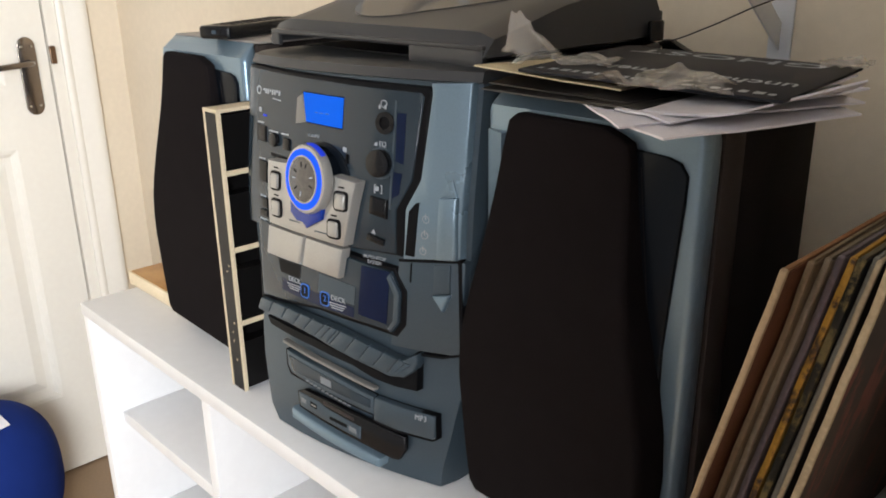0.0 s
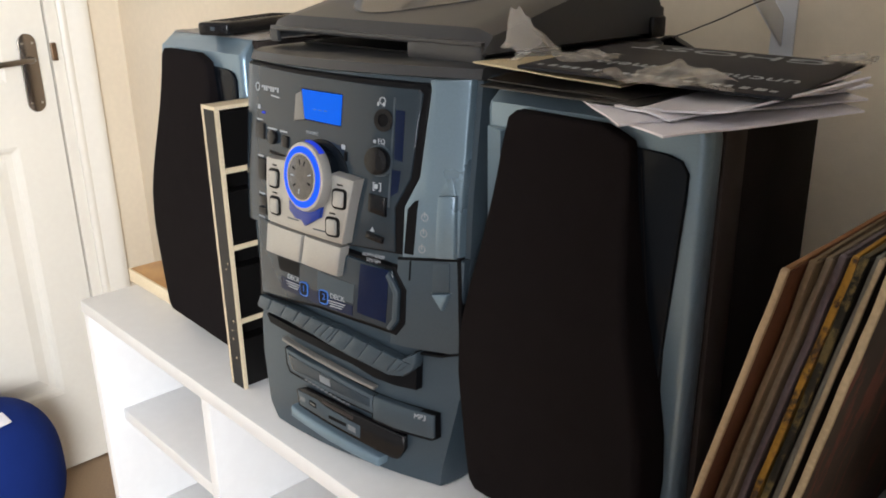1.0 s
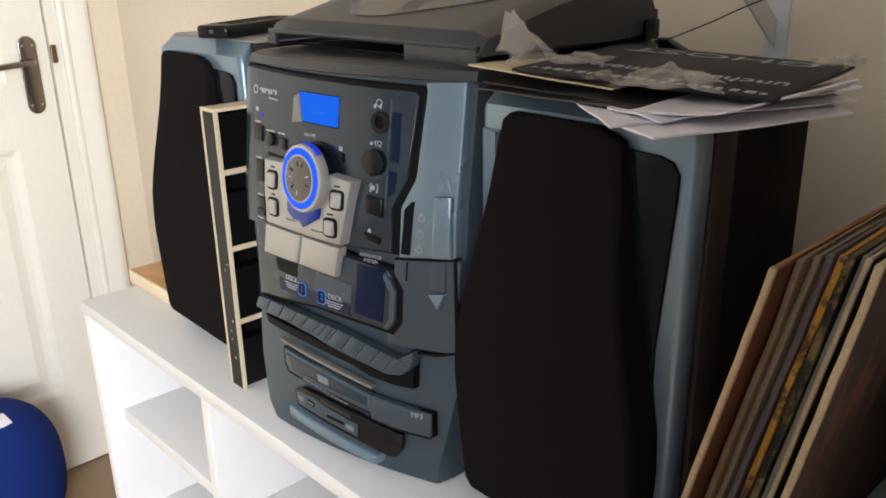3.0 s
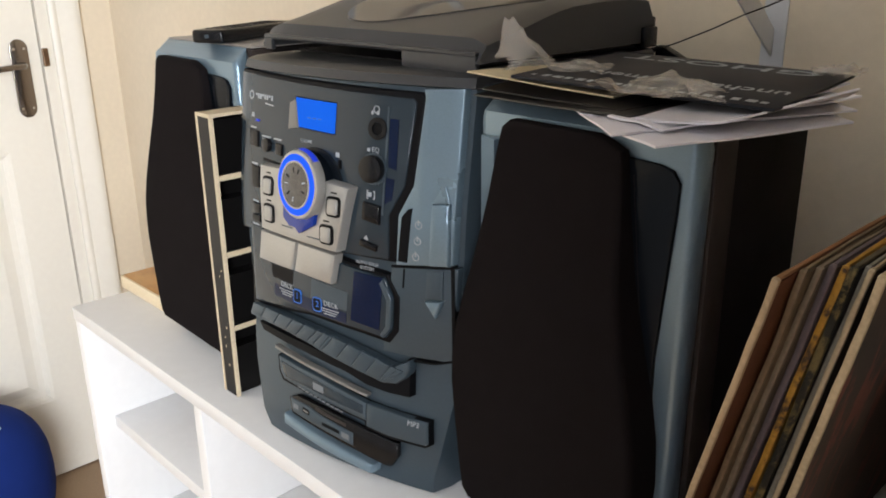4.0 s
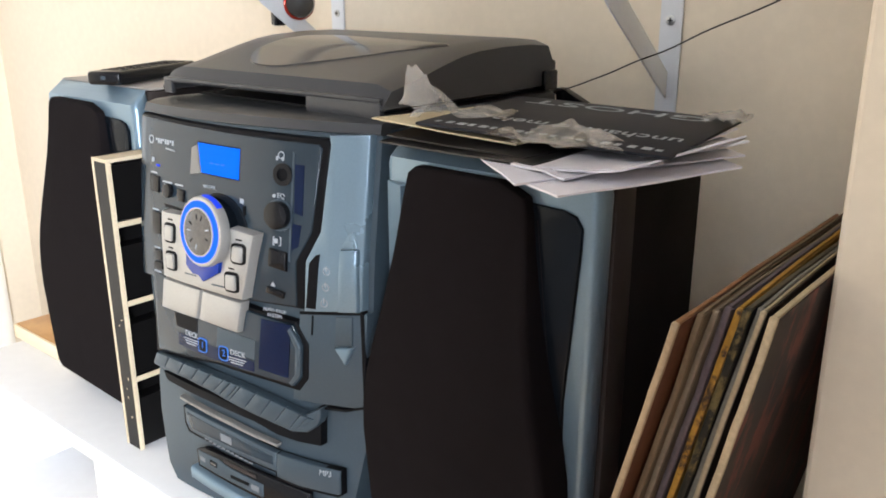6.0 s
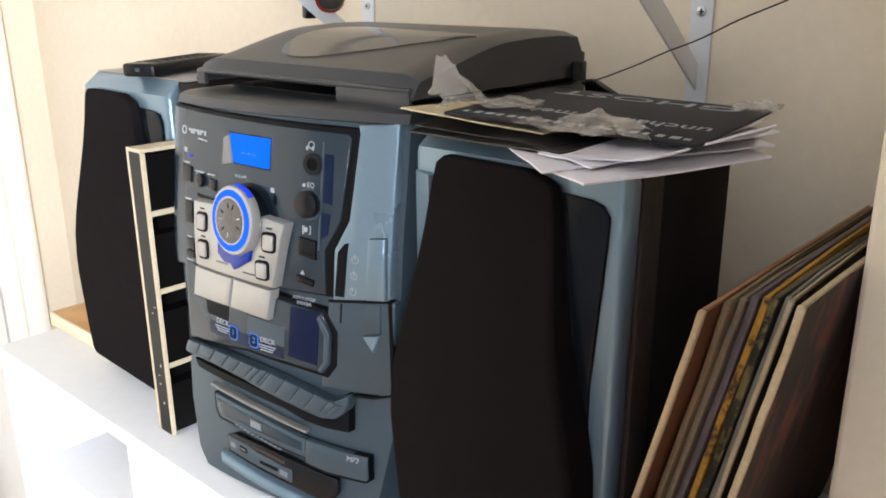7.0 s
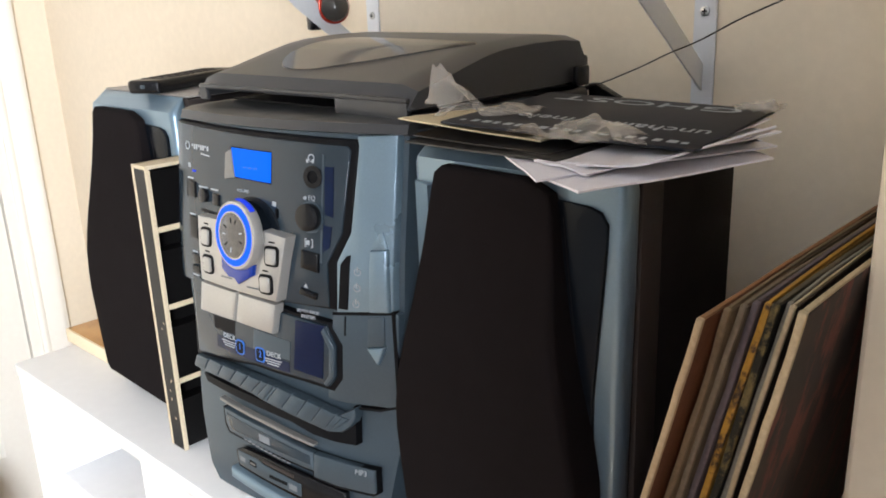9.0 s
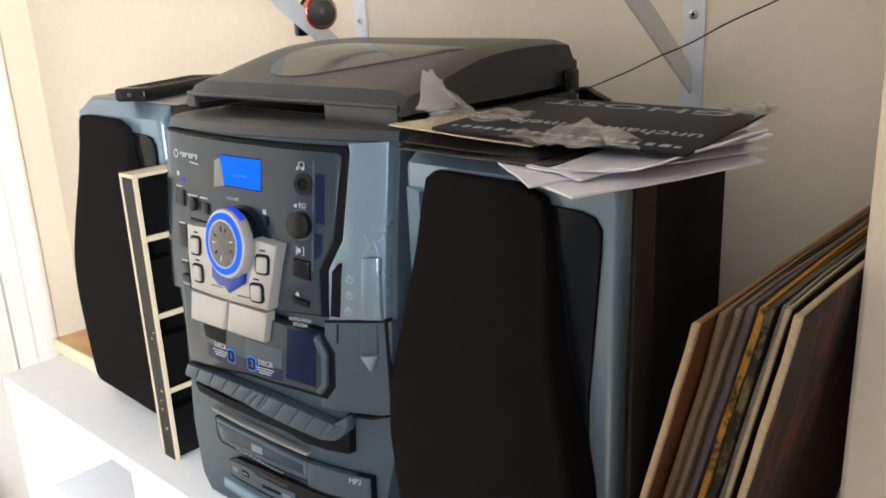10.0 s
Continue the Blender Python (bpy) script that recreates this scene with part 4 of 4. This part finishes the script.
    for x in (0.03, w - 0.05):
        part("foot", box(x, x + 0.02, 0.03, 0.05, 0.0, 0.003), DARK, s)
    return s


loudspeaker(0.163, 0.096, 0.383, -0.006)
loudspeaker(0.731, 0.097, 0.374)

# ---- remote control ----
remote = thing("remote_control", pose(0.300, 0.098, SZ + 0.3858, 0, 0, 26), "slim black remote control lying on the loudspeaker", "remote control")
part("case", box(-0.021, 0.021, 0, 0.165, 0, 0.015, bev=0.004, seg=3), BLACK, remote)
for i in range(9):
    for j in range(3):
        part("key", box(-0.016 + 0.012 * j, -0.008 + 0.012 * j, 0.02 + 0.015 * i, 0.027 + 0.015 * i, 0.0145, 0.0156, bev=0.0004, seg=1), VINYL, remote)
part("emitter", box(-0.003, 0.003, -0.0008, 0.001, 0.006, 0.010, bev=0.0006), GRAPHITE, remote)

# ---- oak board ----
board = thing("wooden_board", pose(-0.021, 0.086, SZ), "thick varnished wooden board with a pale sawn edge", "board")
part("board_core", box(0, 0.165, 0.004, 0.30, 0.0005, 0.0205, bev=0.001), OAK, board)
part("sawn_edge", box(0.0, 0.165, 0.0, 0.0035, 0.0005, 0.0203, bev=0.0005), SAP, board, "pale unvarnished front edge")

# ---- black rack with raw edges ----
rack = thing("small_rack", pose(0.383, 0.031, SZ), "narrow black painted wooden rack with raw pale edges", "rack")
RH, RW, RD = 0.326, 0.027, 0.052
part("back_board", box(0, 0.0035, 0.001, RD, 0.0, RH), BLKPAINT, rack)
part("front_board", box(0.0036, RW, 0.0, 0.005, 0.0, RH - 0.004), BLKPAINT, rack)
part("rear_board", box(0.0036, RW, RD - 0.005, RD, 0.0, RH - 0.004), BLKPAINT, rack)
part("raw_edge", box(-0.0002, 0.0026, -0.0006, 0.001, 0.0, RH), RAW, rack, "raw pale edge strip")
part("raw_edge", box(RW - 0.0008, RW + 0.0008, -0.0004, 0.0046, 0.0, RH - 0.004), RAW, rack, "raw pale edge strip")
part("top_board", box(0.0, RW + 0.0008, -0.0004, RD, RH - 0.0038, RH), RAW, rack)
for z in (0.087, 0.174, 0.260):
    b = part("shelf", box(0.0036, RW - 0.0004, 0.0051, RD - 0.0051, z - 0.005, z), BLKPAINT, rack)
    part("raw_edge", box(RW - 0.0003, RW + 0.0008, 0.0051, RD, z - 0.0055, z + 0.0005), RAW, b)
for z in (0.0005, 0.0875, 0.1745, 0.2605):
    part("infill", box(0.005, RW - 0.005, 0.0055, RD - 0.0055, z, z + 0.058), BLKPAINT, rack)
rnd = random.Random(4)
for i in range(6):
    z, x = 0.012 + 0.16 * rnd.random() ** 0.7, 0.012 + rnd.random() * 0.009
    part("chip", box(x, x + 0.0008 + 0.0012 * rnd.random(), -0.0003, 0.0002, z, z + 0.001 + 0.002 * rnd.random()), RAW, rack)

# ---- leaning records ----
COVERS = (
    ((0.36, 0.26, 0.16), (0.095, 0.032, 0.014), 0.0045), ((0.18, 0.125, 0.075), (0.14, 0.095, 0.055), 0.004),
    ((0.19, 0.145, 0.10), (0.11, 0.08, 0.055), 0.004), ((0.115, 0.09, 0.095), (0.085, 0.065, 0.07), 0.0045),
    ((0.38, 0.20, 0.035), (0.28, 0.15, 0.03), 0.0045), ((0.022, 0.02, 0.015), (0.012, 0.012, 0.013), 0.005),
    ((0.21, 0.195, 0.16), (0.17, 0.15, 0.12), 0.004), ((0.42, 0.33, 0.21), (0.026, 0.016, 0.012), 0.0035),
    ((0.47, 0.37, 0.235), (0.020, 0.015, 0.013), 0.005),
)
RECORD_X = (0.938, 0.9455, 0.9505, 0.956, 0.9625, 0.969, 0.9745, 0.9795, 0.9915)
RECORD_Y = (0.041, 0.063, 0.074, 0.082, 0.084, 0.086, 0.092, 0.086, 0.079)
RECORD_A = (13.5, 13.2, 13.0, 12.8, 12.6, 12.4, 12.2, 12.0, 11.4)
NAMES = ("worn tan brown record sleeve", "grey card record sleeve", "drab tan record sleeve", "dusky purple record sleeve", "mustard yellow record sleeve",
         "black patterned record sleeve", "pale grey record sleeve", "dark record sleeve with cream edges", "dark illustrated record sleeve with cream edges")


def worn(bm, seed, th):
    """Bends and dents a sleeve a little along its height and depth."""
    for k in range(1, 20):
        bmesh.ops.bisect_plane(bm, geom=bm.verts[:] + bm.edges[:] + bm.faces[:], plane_co=(0, 0, 0.0155 * k), plane_no=(0, 0, 1))
    for k in range(1, 5):
        bmesh.ops.bisect_plane(bm, geom=bm.verts[:] + bm.edges[:] + bm.faces[:], plane_co=(0, 0.062 * k, 0), plane_no=(0, 1, 0))
    for v in bm.verts:
        z, y = v.co.z, v.co.y
        bend = 0.0011 * noise.noise((seed * 3.1, y * 9, z * 11)) * min(1.0, z / 0.03)
        v.co.x += bend + 0.0004 * noise.noise((seed, y * 30, z * 70 + (v.co.x > 0) * 9))
        if y < 0.01:
            v.co.y += 0.0022 * noise.noise((seed * 1.7, 0, z * 34)) * (1 if z > 0.02 else 0)
        if z > 0.3:
            v.co.z += 0.0016 * noise.noise((seed, y * 22, 4.0)) - 0.0018 * max(0.0, 1 - y / 0.01)
    return bm


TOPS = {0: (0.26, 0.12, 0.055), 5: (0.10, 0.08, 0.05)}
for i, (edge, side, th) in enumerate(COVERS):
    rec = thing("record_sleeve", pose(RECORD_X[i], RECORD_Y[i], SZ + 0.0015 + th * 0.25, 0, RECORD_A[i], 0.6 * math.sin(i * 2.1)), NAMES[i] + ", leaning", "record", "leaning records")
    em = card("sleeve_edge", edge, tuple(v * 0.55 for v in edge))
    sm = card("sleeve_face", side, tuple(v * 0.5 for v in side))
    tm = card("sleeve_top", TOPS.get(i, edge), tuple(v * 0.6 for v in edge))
    if i in (4, 5):
        em = printed("speckled_edge", edge, tuple(v * 0.6 for v in edge), (0.05, 0.03, 0.02) if i == 4 else (0.16, 0.12, 0.05), 70)
    if i == 8:
        sm = printed("dark_cover_art", (0.040, 0.032, 0.030), (0.115, 0.075, 0.050), (0.15, 0.055, 0.042), 18)
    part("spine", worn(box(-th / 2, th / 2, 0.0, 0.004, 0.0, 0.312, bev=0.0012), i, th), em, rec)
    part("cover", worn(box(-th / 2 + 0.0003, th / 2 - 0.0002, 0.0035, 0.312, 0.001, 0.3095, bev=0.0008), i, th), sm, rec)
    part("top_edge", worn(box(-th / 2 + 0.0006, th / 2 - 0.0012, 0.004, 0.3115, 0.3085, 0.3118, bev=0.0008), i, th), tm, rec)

# ---- papers on the loudspeaker ----
def sheet(corners, sag, ripple, seed, thick=0.0014, n=14, curl=0.0):
    """A bent sheet between four corners, front-left, front-right, back-right, back-left."""
    a, b, c, d = [Vector(p) for p in corners]
    bm = bmesh.new()
    g = []
    for i in range(n + 1):
        row = []
        for j in range(n + 1):
            u, v = j / n, i / n
            p = a * (1 - u) * (1 - v) + b * u * (1 - v) + c * u * v + d * (1 - u) * v
            p.z += ripple * noise.noise((u * 2.6 + seed, v * 2.6, seed * 1.7)) - sag * 4 * u * (1 - u) * 0.5 - sag * (1 - v) ** 2 + curl * u ** 4 * (0.15 + 0.85 * v)
            row.append(bm.verts.new(p))
        g.append(row)
    for i in range(n):
        for j in range(n):
            bm.faces.new((g[i][j], g[i][j + 1], g[i + 1][j + 1], g[i + 1][j]))
    bmesh.ops.recalc_face_normals(bm, faces=bm.faces)
    bmesh.ops.solidify(bm, geom=bm.faces[:], thickness=thick)
    return bm


TOPZ = SZ + 0.374 + 0.0025
papers = thing("folded_leaflets", pose(0, 0, 0), "white folded leaflets fanned out and hanging over the loudspeaker's edge", "paper", "paper pile")
part("sheet", sheet(((0.843, 0.080, 1.1515), (0.931, 0.038, 1.1470), (0.984, 0.194, 1.1475), (0.880, 0.25, 1.1585)), 0.0, 0.0015, 1.0), PAPER, papers)
part("sheet", sheet(((0.833, 0.088, 1.1535), (0.896, 0.043, 1.1500), (0.978, 0.214, 1.1528), (0.870, 0.25, 1.1595)), 0.0, 0.002, 2.0), PAPER, papers)
part("sheet", sheet(((0.870, 0.075, 1.1545), (0.918, 0.066, 1.1525), (0.972, 0.235, 1.1570), (0.880, 0.26, 1.1605)), 0.0, 0.002, 3.0, curl=0.002), PAPER, papers)
part("sheet", sheet(((0.893, 0.074, 1.1555), (0.941, 0.090, 1.1555), (0.956, 0.253, 1.1625), (0.900, 0.27, 1.1625)), 0.0, 0.0015, 4.0, curl=0.003), PAPER, papers)
part("sheet", sheet(((0.905, 0.073, 1.1552), (0.948, 0.089, 1.1560), (0.988, 0.184, 1.1590), (0.925, 0.25, 1.1580)), 0.0, 0.001, 9.0, curl=0.0125), PAPER, papers)
folder = thing("black_folder", pose(0, 0, 0), "limp black plastic folder lying under the record single", "folder", "paper pile")
part("cover", sheet(((0.7385, 0.083, 1.1545), (0.886, 0.078, 1.1560), (0.92, 0.25, TOPZ + 0.006), (0.738, 0.25, TOPZ + 0.005)), 0.0012, 0.001, 5.0, 0.0012), FOLDER, folder)
part("cover", sheet(((0.7385, 0.092, 1.1590), (0.872, 0.088, 1.1580), (0.92, 0.25, TOPZ + 0.0075), (0.738, 0.25, TOPZ + 0.0075)), 0.0012, 0.001, 6.0, 0.001), FOLDER, folder)
insert = thing("cream_card", pose(0, 0, 0), "cream card insert sticking out from under the single", "card", "paper pile")
part("sheet", sheet(((0.7195, 0.095, 1.1690), (0.853, 0.105, 1.1608), (0.86, 0.25, 1.1625), (0.7385, 0.262, 1.1655)), 0.0, 0.0008, 7.0, 0.0012), CARD, insert)

single = thing("record_single", pose(0.7657, 0.0949, 1.1674, 1.1, 1.66, 5.7), "black record single sleeve with white lettering, lying flat", "record", "paper pile")
SLW, SLD = 0.201, 0.166
slv = part("sleeve", box(0, SLW, 0, SLD, 0, 0.0026, bev=0.0009), SLEEVE, single)
FL = pose(0, 0, 0, 0, 0, 180)
words("GHOST", 0.036, Matrix.Translation((0.102, 0.146, 0.0027)) @ FL @ Matrix.Diagonal((1.35, 0.75, 1, 1)), PRINT, single, "title", 0.0001)
words("unchained melody", 0.024, Matrix.Translation((0.102, 0.054, 0.0027)) @ FL @ Matrix.Diagonal((1.02, 1, 1, 1)), PRINT, single, "title", 0.0001)
for k in range(19):
    w = 0.0038 + 0.003 * ((k * 7) % 5) / 4
    part("print_bar", box(0.010 + 0.0098 * k, 0.010 + 0.0098 * k + w, 0.0115, 0.0195 if k % 6 else 0.017, 0.0025, 0.00275), PRINT, single)


# crumpled clear wrapping
def wrap(center, size, seed, lift, n=26, yaw=0):
    bm = bmesh.new()
    g = []
    for i in range(n + 1):
        row = []
        for j in range(n + 1):
            u, v = j / n - 0.5, i / n - 0.5
            f = noise.noise((u * 2.6 + seed, v * 2.6, seed))
            r = noise.noise((u * 4.5 + seed, v * 4.5, seed + 3))
            c = abs(noise.noise((u * 4 + v * 3 + seed, v * 3.4 - u * 2, seed + 6)))
            edge = 1 + 0.5 * noise.noise((u * 3, v * 3, seed + 9)) + 0.25 * noise.noise((u * 9, v * 9, seed + 2))
            peak = max(0.0, 1 - 2.6 * abs(u + 0.3 + 0.3 * r) - 1.9 * abs(v + 0.12 + 0.3 * f))
            z = size[2] * (0.5 + 0.6 * f + 0.9 * c) + lift * peak * (1 + 0.9 * f - 1.1 * c)
            row.append(bm.verts.new((u * size[0] * edge + 0.008 * r - 0.012 * peak * (lift > 0), v * size[1] * edge + 0.008 * f, z)))
        g.append(row)
    for i in range(n):
        for j in range(n):
            q = (g[i][j], g[i][j + 1], g[i + 1][j + 1], g[i + 1][j])
            bm.faces.new((q[0], q[1], q[2]))
            bm.faces.new((q[0], q[2], q[3]))
    low = min(v.co.z for v in bm.verts)
    for v in bm.verts:
        v.co.z -= low
    bmesh.ops.transform(bm, matrix=pose(*center, 0, 0, yaw), verts=bm.verts)
    return bm


for c, s, seed, lift, yaw in (((0.896, 0.094, 1.1650), (0.070, 0.056, 0.014), 2.3, 0.0, -12), ((0.779, 0.142, 1.1690), (0.075, 0.036, 0.007), 5.1, 0.034, 32), ((0.950, 0.25, 1.1690), (0.03, 0.03, 0.008), 8.7, 0.0, 0)):
    w = thing("cellophane_wrap", pose(0, 0, 0), "crumpled clear cellophane wrapping on the paper pile", "wrapping", "cellophane")
    film = part("film", wrap(c, s, seed, lift, yaw=yaw), FILM, w)
    for poly in film.data.polygons:
        poly.use_smooth = True

# ---- shelf brackets on the wall ----
def bracket(x):
    b = thing("shelf_bracket", pose(x, BACK_Y, 0), "white enamelled steel shelf bracket screwed to the wall", "bracket", "wall brackets")
    part("upright", box(0, 0.025, -0.0035, -0.0003, 1.138, 1.42, bev=0.001), STEEL, b)
    zy = Matrix(((0, 1, 0, 0.011), (1, 0, 0, 0), (0, 0, 1, 0), (0, 0, 0, 1)))
    part("brace", prism([(-0.004, 1.154), (-0.004, 1.182), (-0.05, 1.217), (-0.095, 1.251), (-0.24, 1.375), (-0.24, 1.345), (-0.136, 1.25)], 0.0, 0.0025, m=zy, bev=0.0006), STEEL, b)
    part("arm", box(0, 0.025, -0.27, -0.0036, 1.372, 1.376, bev=0.001), STEEL, b)
    for z in (1.235, 1.36):
        s = part("screw", add_cyl(bmesh.new(), 0.0052, 0.0018, pose(0.0125, -0.0034, z, 90, 0, 0), 20, bev=0.0006), ZINC, b)
        part("cross_slot", add_box(box(0.0095, 0.0155, -0.0056, -0.0051, z - 0.0008, z + 0.0008), 0.0117, 0.0133, -0.0056, -0.0051, z - 0.003, z + 0.003), DARK, s)
    return b


bracket(0.781)
bracket(0.274)

# ---- bicycle lamp on the far bracket ----
LM = look((0.292, 0.392, 1.2500), (0.292 - 0.95, 0.392 + 0.33, 1.27))
blamp = thing("bicycle_lamp", LM, "small red and black bicycle lamp clipped to the bracket", "lamp")
part("housing", add_cyl(bmesh.new(), 0.0225, 0.024, pose(0, 0, -0.019), 32, bev=0.002), REDPL, blamp, "shiny red ring housing")
part("rear_band", add_cyl(bmesh.new(), 0.0238, 0.007, pose(0, 0, -0.025), 32, bev=0.001), BLACK, blamp)


def dome(r, h, m):
    bm = bmesh.new()
    bmesh.ops.create_uvsphere(bm, u_segments=28, v_segments=14, radius=r)
    bmesh.ops.bisect_plane(bm, geom=bm.verts[:] + bm.edges[:] + bm.faces[:], plane_co=(0, 0, 0), plane_no=(0, 0, 1), clear_inner=True)
    for v in bm.verts:
        v.co.z *= h / r
    bmesh.ops.transform(bm, matrix=m, verts=bm.verts)
    return bm


part("lens", dome(0.0195, 0.021, pose(0, 0, 0.0048)), GLASSY, blamp, "black glossy domed lens")
part("clip", box(-0.031, -0.014, -0.030, -0.008, -0.026, -0.010, bev=0.003), BLACK, blamp)

# ---- aerial wire ----
wire_pts = []
P0, P1, P2 = Vector((0.7085, 0.392, 1.163)), Vector((0.82, 0.345, 1.200)), Vector((1.05, 0.245, 1.290))
for k in range(25):
    u = k / 24
    p = P0 * (1 - u) ** 2 + P1 * 2 * u * (1 - u) + P2 * u * u
    p.z += 0.0045 * noise.noise((u * 5, 0.3, 1.0)) * min(1.0, 6 * u)
    wire_pts.append(p)
aerial = tagged(obj("aerial_wire", tube(wire_pts, 0.0007, 6), CABLE, True), "thin black aerial wire running up from the stereo", "wire")
part("connector", prism([(0.708, 1.1665), (0.716, 1.1665), (0.744, 1.153), (0.708, 1.152)], 0.384, 0.396, bev=0.001), BLACK, aerial, "black moulded connector")
part("plug", tube([P0 - Vector((0.012, -0.002, 0.003)), P0], 0.003, 10), BLACK, aerial)

# ---- blue pouf ----
pouf = thing("pouf", pose(-0.672, -0.03, 0.0), "round blue fabric pouf standing on the floor", "pouf")


def pouf_body(r, h):
    bm = bmesh.new()
    bmesh.ops.create_uvsphere(bm, u_segments=40, v_segments=24, radius=1)
    for v in bm.verts:
        q = Vector((v.co.x, v.co.y))
        rad, z = q.length, v.co.z
        k = (abs(rad) ** 2.5 + abs(z) ** 2.5) ** (1 / 2.5)
        v.co = Vector((v.co.x / k * r, v.co.y / k * r, h / 2 + z / k * h / 2))
    return bm


part("cover", pouf_body(0.145, 0.335), BLUEFAB, pouf)
part("tag", box(-0.018, 0.016, -0.014, 0.014, -0.002, 0.0016, bev=0.0005, m=pose(0.067, 0.022, 0.3245, 0, 24, 15)), PAPER, pouf, "white fabric label")

# ---- window ----
wy0, wy1 = WIN_Y0, WIN_Y1
wf = tagged(thing("window_1", pose(RIGHT_X, 0, 0), "white framed window letting in daylight", "window", kind="structure"))
for y0, y1, z0, z1 in ((wy0, wy0 + 0.06, WIN_Z0, WIN_Z1), (wy1 - 0.06, wy1, WIN_Z0, WIN_Z1), ((wy0 + wy1) / 2 - 0.03, (wy0 + wy1) / 2 + 0.03, WIN_Z0 + 0.06, WIN_Z1 - 0.06)):
    part("window_frame", box(0.045, 0.1, y0, y1, z0, z1), GLOSS, wf)
for z0, z1 in ((WIN_Z0, WIN_Z0 + 0.06), (WIN_Z1 - 0.06, WIN_Z1)):
    part("window_frame", box(0.045, 0.1, wy0 + 0.06, wy1 - 0.06, z0, z1), GLOSS, wf)
part("window_sill", box(-0.05, 0.045, wy0 - 0.04, wy1 + 0.04, WIN_Z0 - 0.03, WIN_Z0 - 0.001, bev=0.004), GLOSS, wf)
